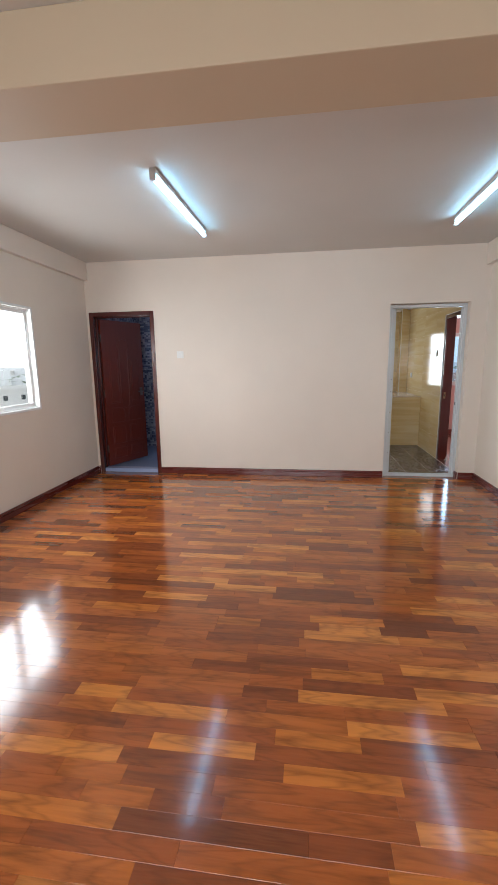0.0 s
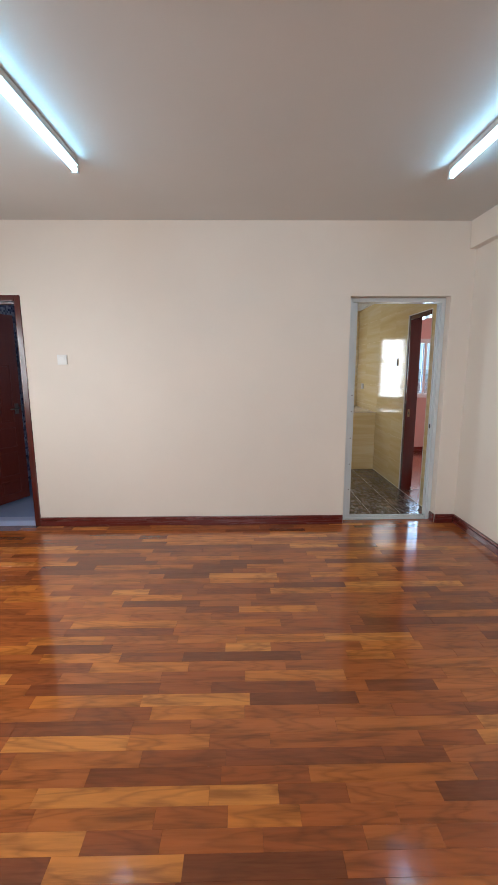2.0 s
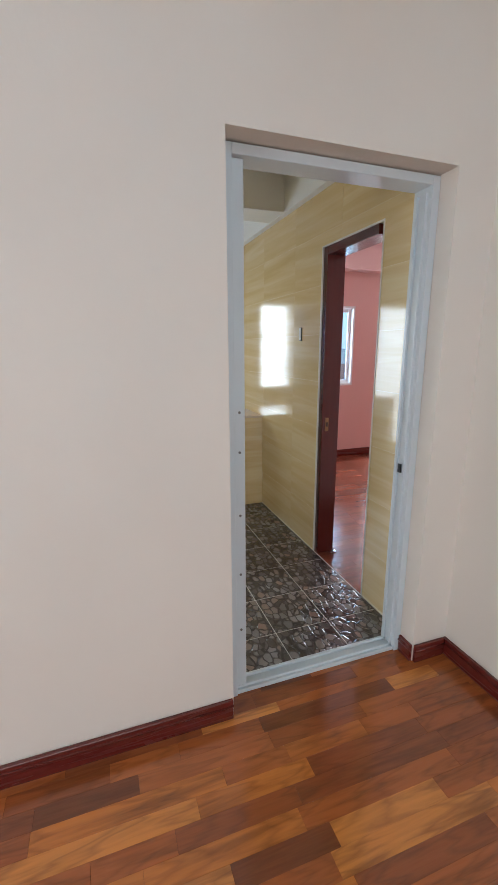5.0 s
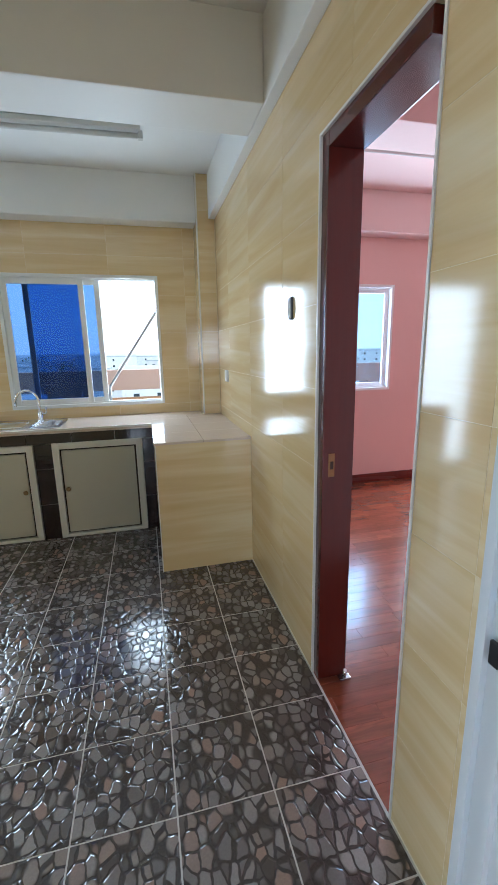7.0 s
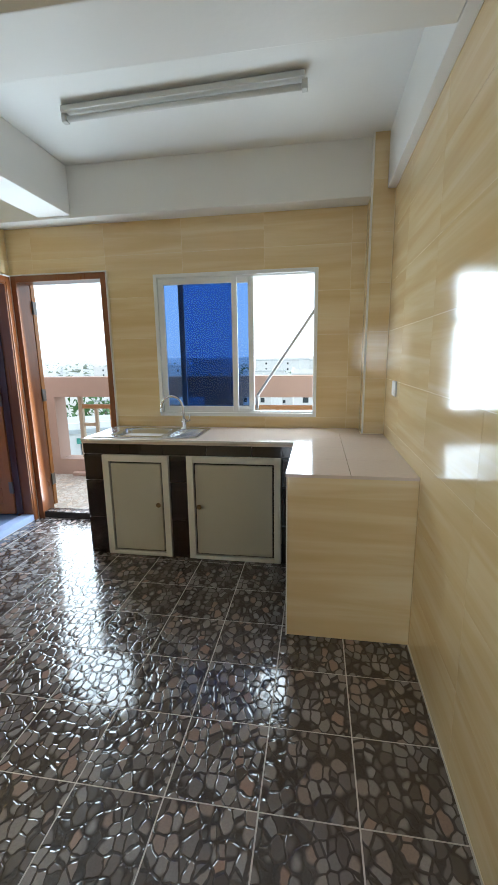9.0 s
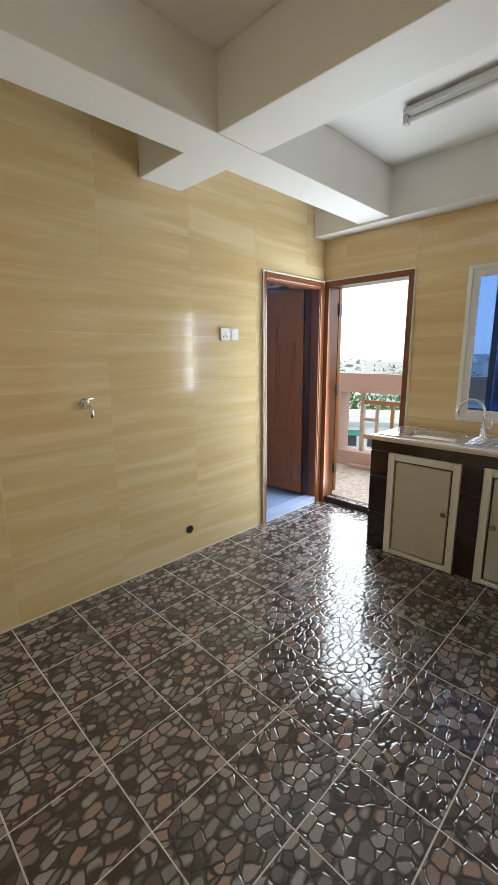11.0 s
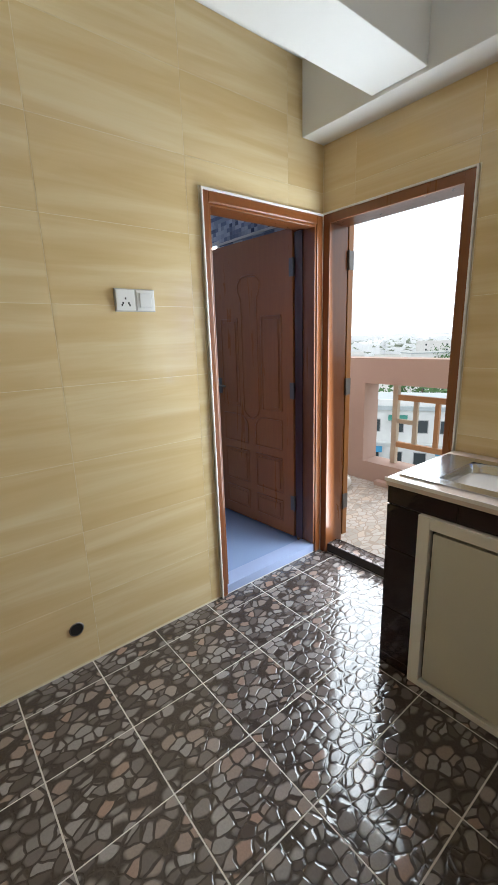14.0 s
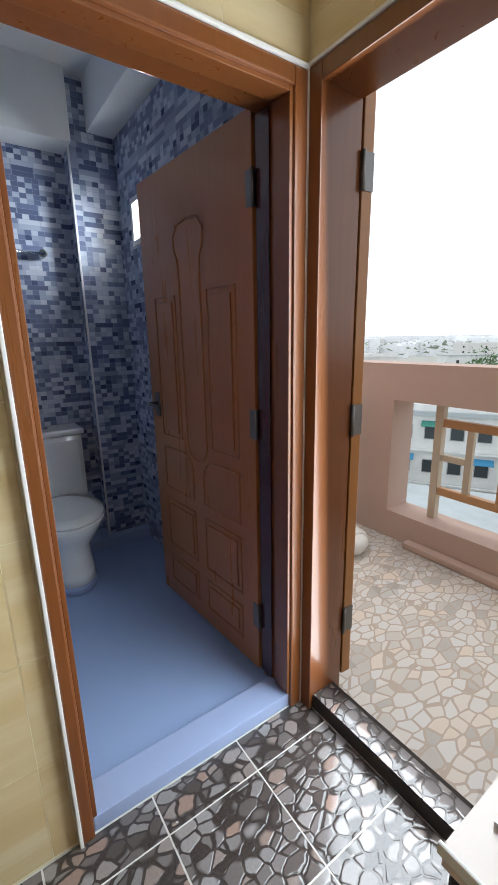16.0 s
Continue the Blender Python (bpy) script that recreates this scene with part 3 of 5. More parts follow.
wall("wall_bath_two_west", "x", XL - 0.14, XL, 4.622, 6.28, -0.02, ZC, [(5.3, 5.7, 1.7, 2.05)], M_MOSAIC, "blue mosaic tiled wall")
wall("wall_bath_two_north", "y", 6.2, 6.28, XL, -0.998, -0.02, ZC, [], M_MOSAIC, "blue mosaic tiled wall")
structure("ceiling_bath_two", boxes((XL - 0.14, -0.96, 4.622, 6.28, ZC, ZC + 0.1)), M_WHITE, "white plaster ceiling")
structure("floor_bath_two", boxes((XL, -0.998, 4.625, 6.2, -0.1, 0.026)), M_BLUEF, "pale blue glazed bathroom floor")
structure("door_sill_bath_two", boxes((-2.49, -1.75, 4.512, 4.624, 0.0, 0.05), bevel=0.004), M_BLUES, "pale blue tiled door sill")

# balcony
structure("balcony_floor", boxes((-3.0, 6.5, 8.02, 9.56, -0.3, -0.02)), M_BALCF, "pale crazed stone-print balcony tiles")
wall("balcony_parapet", "y", 9.30, 9.52, -3.0, 6.6, -0.3, 1.155, [(-1.43, 0.45, 0.17, 0.925), (0.75, 2.5, 0.17, 0.925), (2.8, 4.4, 0.17, 0.925), (4.7, 6.3, 0.17, 0.925), (-2.7, -1.79, 0.17, 0.925)], M_BALC, "salmon painted balcony parapet with open panels")
structure("balcony_kerb", boxes((-1.25, 6.5, 9.23, 9.30, -0.02, 0.025), bevel=0.012), M_BALC, "salmon painted cement kerb")
wall("facade_north", "y", 8.021, 8.05, -3.2, -0.76, -0.3, ZC + 0.1, [(-2.2, -1.8, 1.84, 2.06)], M_BALC, "salmon painted outside wall")
structure("balcony_step", boxes((-0.735, 0.05, 7.912, 8.02, 0.0, 0.055), bevel=0.006), M_STONE, "dark stone threshold of the balcony door")
structure("balcony_step_top", boxes((-0.69, 0.01, 7.914, 8.0, 0.0555, 0.060), bevel=0.001), M_PEBBLE, "dark pebble tile laid on the threshold")
structure("balcony_step_bedroom", boxes((4.27, 5.06, 7.92, 8.02, 0.0, 0.05), bevel=0.006), M_STONE, "dark stone threshold")


# ---- doors and frames ----
def door_frame(name, axis, at0, at1, u0, u1, z1, face, wide, material, label, edge=None, edge_side=-1, near=None, far0=None):
    """A frame lining an opening, with a rebate and a white outer bead."""
    ob = thing(name, ((at0 + at1) / 2, (u0 + u1) / 2, 0) if axis == "x" else ((u0 + u1) / 2, (at0 + at1) / 2, 0), label, "door frame")
    ob["kind"] = "structure"

    def put(bm, p, q, r, s, a=at0, b=at1, bev=0.006):
        return box(bm, a, b, p, q, r, s, bev) if axis == "x" else box(bm, p, q, a, b, r, s, bev)

    near = near or wide
    for nm, p, q, r, s in (("jamb", u0, u0 + near, 0, z1), ("far_jamb", u1 - wide, u1, 0, z1), ("head", u0 + near, u1 - wide, z1 - wide, z1)):
        start = far0 if far0 and nm != "jamb" else at0
        part(nm, put(bmesh.new(), p, q, r, s, start, at1, 0.003 if far0 else 0.006), material, ob)
    mid0, mid1 = at0 + 0.55 * (at1 - at0), at0 + 0.95 * (at1 - at0)
    if not far0:
        part("rebate", put(put(put(bmesh.new(), u0 + near, u0 + near + 0.012, 0.06, z1 - wide, mid0, mid1, 0.002), u1 - wide - 0.012, u1 - wide, 0.06, z1 - wide, mid0, mid1, 0.002), u0 + near + 0.012, u1 - wide - 0.012, z1 - wide - 0.012, z1 - wide, mid0, mid1, 0.002), material, ob)
    if edge:
        a, b = (at0 - 0.006, at0 + 0.004) if edge_side < 0 else (at1 - 0.004, at1 + 0.006)
        w = 0.009
        bm = put(bmesh.new(), u0 - w, u0, 0, z1 + w, a, b, 0.002)
        put(bm, u0, u1, z1, z1 + w, a, b, 0.002)
        if edge != "open":
            put(bm, u1, u1 + w, 0, z1 + w, a, b, 0.002)
        part("bead", bm, M_TRIM, ob, "white edging bead")
    return ob


def arc(cx, cz, r, a0, a1, n=8):
    return [(cx + r * math.cos(radians(a0 + (a1 - a0) * i / n)), cz + r * math.sin(radians(a0 + (a1 - a0) * i / n))) for i in range(n + 1)]


def door_leaf(name, hinge, turn, width, height, material, label, mirror=False, lever=M_IRON):
    """A leaf with pressed panels: local x from the hinge, local y through its thickness."""
    ob = thing(name, hinge, label, "door", turn=turn)
    t = 0.02
    part("slab", boxes((0.004, width, -t, t, 0.012, height), bevel=0.003), material, ob)
    w = width
    c = w / 2
    l0, l1, r0, r1 = 0.10, c - 0.115, c + 0.115, w - 0.10
    arch = arc(c, 0.86, 0.075, 180, 360)
    shapes = [
        arch + [(c + 0.075, 1.52), (c + 0.078, 1.58), (c + 0.10, 1.62), (c + 0.105, 1.67), (c + 0.07, 1.71), (c, 1.72), (c - 0.07, 1.71), (c - 0.105, 1.67), (c - 0.10, 1.62), (c - 0.078, 1.58), (c - 0.075, 1.52)],
        [(l0, 1.46), (l0, 0.86), (l1, 0.86), (l1, 1.46)],
        [(r0, 1.46), (r0, 0.86), (r1, 0.86), (r1, 1.46)],
        [(l0, 0.80), (l0, 0.60), (c - 0.04, 0.60), (c - 0.04, 0.70)] + arc(c - 0.12, 0.72, 0.08, 0, 90, 6),
        [(r1, 0.80), (r1, 0.60), (c + 0.04, 0.60), (c + 0.04, 0.70)] + arc(c + 0.12, 0.72, 0.08, 180, 90, 6),
        [(l0, 0.54), (l0, 0.30), (c - 0.04, 0.30), (c - 0.04, 0.54)],
        [(r0 - 0.075, 0.54), (r0 - 0.075, 0.30), (r1, 0.30), (r1, 0.54)],
        [(l0, 0.24), (l0, 0.10), (c - 0.04, 0.10), (c - 0.04, 0.24)],
        [(r0 - 0.075, 0.24), (r0 - 0.075, 0.10), (r1, 0.10), (r1, 0.24)],
    ]
    for s in shapes:
        for side in (-1, 1):
            bm = tube(bmesh.new(), [(x, side * t, z) for x, z in s], 0.006, 6, True)
            mo = part("moulding", bm, material, ob)
            xs, zs = [p[0] for p in s], [p[1] for p in s]
            if len(s) == 4:
                a, b, d, e = min(xs) + 0.022, max(xs) - 0.022, min(zs) + 0.022, max(zs) - 0.022
                lo, hi = sorted((side * (t - 0.002), side * (t + 0.006)))
                part("raised_panel", boxes((a, b, lo, hi, d, e), bevel=0.003), material, mo)
    hx = w - 0.06
    for side in (-1, 1):
        bm = tube(bmesh.new(), [(hx, side * t, 1.0), (hx, side * (t + 0.045), 1.0), (hx - 0.02, side * (t + 0.05), 1.0), (hx - 0.11, side * (t + 0.05), 0.998)], 0.008, 8)
        h = part("lever_handle", bm, lever, ob, "dull metal lever handle")
        lo, hi = sorted((side * t, side * (t + 0.006)))
        part("rose", boxes((hx - 0.022, hx + 0.022, lo, hi, 0.94, 1.05), bevel=0.002), lever, h)
    for z in (0.25, 1.0, 1.72):
        part("hinge", tube(boxes((-0.004, 0.03, t, t + 0.003, z - 0.05, z + 0.05), (0.001, 0.004, -t, t, z - 0.05, z + 0.05)), [(-0.003, t + 0.004, z - 0.052), (-0.003, t + 0.004, z + 0.052)], 0.006, 8), M_IRON, ob, "grey metal hinge")
    return ob


door_frame("door_1_frame", "y", YN - 0.008, 4.624, -2.545, -1.695, 2.07, -1, 0.052, M_DARKRED, "dark red varnished wooden door frame", None)
door_leaf("door_1", (-2.485, 4.62, 0.04), 68, 0.735, 1.96, M_LEAFR, "dark red panelled wooden bathroom door, standing ajar")
door_frame("door_3_frame", "x", -0.905, KX0 + 0.012, 7.112, 7.893, 1.995, 1, 0.046, M_BROWN, "brown varnished wooden door frame beside the balcony door", "open", edge_side=1, near=0.032)
door_leaf("door_3", (-0.912, 7.852, 0.04), 184, 0.775, 1.93, M_LEAF, "brown panelled wooden bathroom door, open inwards")
structure("trim_bath_jamb", boxes((-0.905, -0.842, 7.8395, 7.842, 0.055, 1.943)), M_PLUM, "dark plum painted rebate of the door frame")
door_frame("door_4_frame", "y", KY1 - 0.010, 8.052, -0.738, 0.058, 2.0, -1, 0.046, M_BROWN, "brown varnished wooden frame of the balcony door", "bead", edge_side=-1, far0=KY1 - 0.010)
ob = door_leaf("door_4", (-0.684, 8.078, 0.06), 175, 0.72, 1.93, M_OCHRE, "ochre varnished balcony door, folded back outside")
door_frame("door_5_frame", "x", KX1 + 0.042, 2.226, 5.032, 5.628, 2.028, -1, 0.05, M_DARKRED, "dark red varnished wooden bedroom door frame", None, far0=KX1 + 0.007)
structure("trim_bedroom_door", boxes((KX1 - 0.003, KX1 + 0.006, 5.622, 5.632, 0, 2.034), (KX1 - 0.003, KX1 + 0.006, 5.028, 5.036, 0, 2.034), (KX1 - 0.003, KX1 + 0.006, 5.036, 5.622, 2.026, 2.034)), M_TRIM, "white edging bead round the bedroom doorway")
plate = thing("strike_plate", (2.14, 5.576, 0.93), "worn steel strike plate on the bedroom jamb", "strike plate")
part("plate", boxes((2.125, 2.15, 5.5755, 5.5795, 0.885, 0.975), bevel=0.001), M_KNOB, plate)
part("slot", boxes((2.132, 2.144, 5.5745, 5.576, 0.915, 0.945)), M_DARK, plate)
stop = solid("door_stop", tube(boxes((2.185, 2.235, 5.542, 5.572, 0.0, 0.010), bevel=0.003), [(2.21, 5.557, 0.009), (2.21, 5.55, 0.045)], 0.008, 8), M_STEEL, "small steel door stop on the bedroom floor", "door stop")
door_frame("door_6_frame", "y", 7.905, 8.03, 4.255, 5.07, 1.995, -1, 0.046, M_BROWN, "brown wooden frame of the bedroom balcony door", None)

# aluminium sliding-door frame between living room and kitchen
alu = thing("door_2_frame", (1.575, 4.635, 0), "white aluminium sliding-door frame in the kitchen doorway", "door frame")
alu["kind"] = "structure"
for a, b in ((1.142, 1.185), (1.974, 2.008)):
    part("jamb", boxes((a, b, 4.587, 4.687, 0, 2.055), bevel=0.003), M_ALU, alu)
part("head", boxes((1.185, 1.974, 4.587, 4.687, 2.022, 2.055), bevel=0.003), M_ALU, alu)
part("track", boxes((1.185, 1.974, 4.595, 4.680, 0.0, 0.018), (1.185, 1.974, 4.607, 4.613, 0.018, 0.03), (1.185, 1.974, 4.655, 4.661, 0.018, 0.03), bevel=0.002), M_ALU, alu)
part("guide", boxes((1.962, 1.974, 4.607, 4.615, 0.02, 2.0), (1.962, 1.974, 4.655, 4.663, 0.02, 2.0)), M_ALU, alu)
sash_stile = part("stile", boxes((1.185, 1.230, 4.607, 4.645, 0.03, 2.020), bevel=0.003), M_ALU, alu)
for z in (0.3, 0.55, 0.8, 1.05, 1.2):
    part("rivet", tube(bmesh.new(), [(1.208, 4.607, z), (1.208, 4.603, z)], 0.005, 8), M_IRON, sash_stile)
part("latch", boxes((1.961, 1.9675, 4.627, 4.645, 0.885, 0.925), bevel=0.002), M_BLACK, alu, "black plastic latch")


for z0, z1 in ((0.88, 1.0), (1.36, 1.92)):
    part("tape", boxes((1.143, 1.160, 4.615, 4.5868, z0, z1)), M_TAPE, alu, "strip of white protective tape")


# ---- windows ----
def sliding_window(name, u0, u1, z0, z1, at, sashes, label, axis="y", glassy=None):
    """An aluminium window: outer frame, tracks and glazed sashes at given spans."""
    loc = ((u0 + u1) / 2, at, z0) if axis == "y" else (at, (u0 + u1) / 2, z0)
    ob = thing(name, loc, label, "window")
    ob["kind"] = "structure"

    def put(bm, p, q, a, b, r, s, bev=0.003):
        return box(bm, p, q, at + a, at + b, r, s, bev) if axis == "y" else box(bm, at - b, at - a, p, q, r, s, bev)

    bm = bmesh.new()
    w = 0.026
    put(bm, u0, u0 + w, 0, 0.09, z0, z1)
    put(bm, u1 - w, u1, 0, 0.09, z0, z1)
    put(bm, u0 + w, u1 - w, 0, 0.09, z1 - w, z1)
    put(bm, u0 + w, u1 - w, 0, 0.09, z0, z0 + w)
    part("window_frame", bm, M_ALUW, ob)
    bm = bmesh.new()
    for d in (0.022, 0.048, 0.072):
        put(bm, u0 + w, u1 - w, d, d + 0.004, z0 + w, z0 + w + 0.012, 0)
        put(bm, u0 + w, u1 - w, d, d + 0.004, z1 - w - 0.012, z1 - w, 0)
    part("track", bm, M_ALUW, ob)
    for i, (a, b) in enumerate(sashes):
        y = 0.026 + 0.025 * (i % 2)
        s = 0.042
        bm = bmesh.new()
        zz0, zz1 = z0 + w + 0.006, z1 - w - 0.006
        put(bm, a, a + s, y, y + 0.02, zz0, zz1)
        put(bm, b - s, b, y, y + 0.02, zz0, zz1)
        put(bm, a + s, b - s, y, y + 0.02, zz1 - s, zz1)
        put(bm, a + s, b - s, y, y + 0.02, zz0, zz0 + s)
        sash = part("sash", bm, M_ALUW, ob)
        pane = part("pane", put(bmesh.new(), a + s, b - s, y + 0.008, y + 0.012, zz0 + s, zz1 - s, 0), glassy or M_GLASS, sash, "blue tinted glass")
        pane.visible_shadow = False
    return ob


sliding_window("window_1", 0.43, 1.64, 0.916, 1.965, 7.897, [(0.456, 1.055), (0.60, 1.175)], "white aluminium sliding window with blue glass, half open")
sliding_window("window_2", 2.02, 3.41, 0.965, 2.0, XL + 0.004, [(2.046, 2.76), (2.70, 3.384)], "white aluminium sliding window, bright outside", "x", M_BRIGHT)
sliding_window("window_3", 2.75, 3.85, 0.945, 1.935, 7.91, [(2.776, 3.34), (3.28, 3.824)], "white aluminium sliding window with pale blue glass", "y", M_CLEAR)
win = thing("window_4", (-2.0, by1, 1.84), "small white-framed bathroom window, frosted", "window")
win["kind"] = "structure"
part("window_frame", boxes((-2.21, -2.18, by1 - 0.008, by1 + 0.05, 1.83, 2.07), (-1.82, -1.79, by1 - 0.008, by1 + 0.05, 1.83, 2.07), (-2.18, -1.82, by1 - 0.008, by1 + 0.05, 2.04, 2.07), (-2.18, -1.82, by1 - 0.008, by1 + 0.05, 1.83, 1.86), bevel=0.003), M_TRIM, win)
structure("trim_bath_band", boxes((-1.79, -0.95, by1 - 0.008, by1 - 0.0005, 2.035, 2.05)), M_TRIM, "white tile edging strip")


# ---- lamps ----
def batten(name, a, b, z, lit, label):
    """A ceiling batten with one tube under a slim tray, from a to b."""
    a, b = Vector((*a, z)), Vector((*b, z))
    mid, d = (a + b) / 2, (b - a)
    ang = math.degrees(math.atan2(d.y, d.x))
    h = d.length / 2
    ob = thing(name, (mid.x, mid.y, z), label, "ceiling lamp", "tube lamps", turn=ang if abs(ang) > 0.01 else 0.01)
    tray = M_FIX if lit else M_FIXG
    part("tray", boxes((-h, h, -0.022, 0.022, 0.012, 0.045), bevel=0.004), tray, ob)
    if not lit:
        part("reflector", boxes((-h, h, -0.045, -0.022, 0.004, 0.03), (-h, h, 0.022, 0.045, 0.004, 0.03), bevel=0.003), M_FIXG, ob)
    for s in (-1, 1):
        part("lamp_holder", boxes((s * h - 0.014, s * h + 0.014, -0.018, 0.018, -0.032, 0.012), bevel=0.004), M_FIX, ob)
    part("tube", tube(bmesh.new(), [(-h + 0.016, 0, -0.014), (h - 0.016, 0, -0.014)], 0.014, 12), M_FROST if lit else M_TUBEOFF, ob, "glowing white tube" if lit else "unlit tube")
    return ob


batten("tube_lamp", (-0.82, 2.23), (-0.785, 3.50), ZC - 0.045, True, "lit white fluorescent tube lamp on the ceiling")
batten("tube_lamp", (1.49, 2.29), (1.492, 3.56), ZC - 0.045, True, "lit white fluorescent tube lamp on the ceiling")
batten("tube_lamp", (0.30, 7.12), (1.56, 7.07), ZC - 0.045, False, "unlit grey tube lamp on the white kitchen ceiling")
batten("tube_lamp", (2.9, 6.95), (4.15, 6.95), ZC - 0.045, False, "unlit tube lamp on the pink bedroom ceiling")


# ---- switches and sockets ----
def switch_plate(name, pos, normal, width, height, gangs, label, category, rim=M_SILVER):
    """A plate on a wall; normal is the axis it faces."""
    ob = thing(name, pos, label, category)
    x, y, z = pos

    def put(bm, u0, u1, d0, d1, z0, z1, bev=0.002):
        if normal == "-y":
            return box(bm, x + u0, x + u1, y - d1, y - d0, z + z0, z + z1, bev)
        if normal == "+x":
            return box(bm, x + d0, x + d1, y + u0, y + u1, z + z0, z + z1, bev)
        return box(bm, x - d1, x - d0, y + u0, y + u1, z + z0, z + z1, bev)

    part("rim", put(bmesh.new(), -width / 2, width / 2, 0.0, 0.008, -height / 2, height / 2), rim, ob)
    w = width / len(gangs)
    for i, g in enumerate(gangs):
        u = -width / 2 + i * w
        face = part("faceplate", put(bmesh.new(), u + 0.004, u + w - 0.003, 0.008, 0.0125, -height / 2 + 0.004, height / 2 - 0.004), M_PLASTIC, ob)
        if g == "rocker":
            part("rocker", put(bmesh.new(), u + 0.016, u + w - 0.016, 0.0125, 0.016, -height / 2 + 0.016, height / 2 - 0.016, 0.003), M_PLASTIC, face)
        elif g == "socket":
            bm = bmesh.new()
            for du, dz in ((-0.012, -0.012), (0.012, -0.012), (0, 0.006), (-0.016, -0.02), (0.016, -0.02)):
                put(bm, u + w / 2 + du - 0.003, u + w / 2 + du + 0.003, 0.0120, 0.0131, dz - 0.004, dz + 0.004, 0)
            part("pin_hole", bm, M_BLACK, face)
    return ob


switch_plate("light_switch", (-1.375, YN, 1.53), "-y", 0.085, 0.085, ["rocker"], "white plastic light switch on the cream wall", "light switch", M_PLASTIC)
switch_plate("wall_socket", (KX0, 6.762, 1.53), "+x", 0.172, 0.088, ["socket", "rocker"], "white double plate with socket and switch, silver rim", "wall socket")
switch_plate("wall_socket", (KX1, 7.335, 1.168), "-x", 0.09, 0.088, ["rocker"], "white switch plate above the worktop", "light switch")
switch_plate("wall_bracket", (KX1, 5.90, 1.52), "-x", 0.03, 0.09, ["rocker"], "small black and white switch on the tiled wall", "light switch", M_BLACK)

# tap and drain on the west wall
tap = thing("wall_tap", (KX0, 5.684, 1.126), "small chrome tap on the tiled wall", "tap")
part("body", tube(tube(bmesh.new(), [(KX0, 5.684, 1.126), (KX0 + 0.06, 5.684, 1.126)], 0.013, 12), [(KX0 + 0.045, 5.684, 1.126), (KX0 + 0.075, 5.684, 1.118), (KX0 + 0.088, 5.684, 1.10), (KX0 + 0.09, 5.684, 1.065)], 0.010, 10), M_CHROME, tap)
part("escutcheon", tube(bmesh.new(), [(KX0, 5.684, 1.126), (KX0 + 0.006, 5.684, 1.126)], 0.026, 16), M_CHROME, tap)
part("handle", tube(tube(bmesh.new(), [(KX0 + 0.05, 5.684, 1.13), (KX0 + 0.05, 5.684, 1.16)], 0.007, 8), [(KX0 + 0.05, 5.655, 1.163), (KX0 + 0.05, 5.713, 1.163)], 0.007, 8), M_CHROME, tap)
drain = thing("drain_hole", (KX0, 6.358, 0.19), "black open drain pipe end in the tiled wall", "drain pipe")
part("pipe_rim", lathe(bmesh.new(), [(0.028, 0), (0.031, 0.004), (0.026, 0.005)], 0, 0, 20), M_IRON, drain)
part("pipe_mouth", lathe(bmesh.new(), [(0.0255, 0.002), (0.0255, 0.0056)], 0, 0, 20), M_BLACK, drain)
for child in drain.children:
    child.data.transform(Matrix.Translation((-ORG[drain]) * -1))
    child.data.transform(Matrix.Rotation(radians(90), 4, "Y"))

# ---- kitchen counter ----
CT = 0.83
CF = 7.36
base = thing("kitchen_counter", (0.8, 7.63, 0), "dark brown tiled kitchen counter base with two cabinet openings", "kitchen counter")
part("core", boxes((0.082, 1.512, CF + 0.30, 7.90, 0, CT - 0.03), (0.082, 0.205, CF + 0.012, CF + 0.30, 0, CT - 0.03), (0.68, 0.798, CF + 0.012, CF + 0.30, 0, CT - 0.03), (1.432, 1.512, CF + 0.012, CF + 0.30, 0, CT - 0.03), (0.205, 0.68, CF + 0.012, CF + 0.30, 0.73, CT - 0.03), (0.798, 1.432, CF + 0.012, CF + 0.30, 0.73, CT - 0.03)), M_WJOINT, base)
for x0, x1 in ((0.07, 0.204), (0.681, 0.797), (1.433, 1.513)):
    for z0, z1 in ((0.002, 0.268), (0.272, 0.538), (0.542, 0.722)):
        part("tile", boxes((x0, x1, CF, CF + 0.012, z0, z1), bevel=0.0015), M_DKTILE, base)
for x0, x1 in ((0.07, 0.336), (0.339, 0.636), (0.639, 0.936), (0.939, 1.236), (1.239, 1.513)):
    part("tile", boxes((x0, x1, CF, CF + 0.012, 0.727, CT - 0.03), bevel=0.0015), M_DKTILE, base)
for y0, y1 in ((CF + 0.014, 7.63), (7.633, 7.9)):
    for z0, z1 in ((0.002, 0.268), (0.272, 0.538), (0.542, CT - 0.03)):
        part("tile", boxes((0.07, 0.082, y0, y1, z0, z1), bevel=0.0015), M_DKTILE, base)


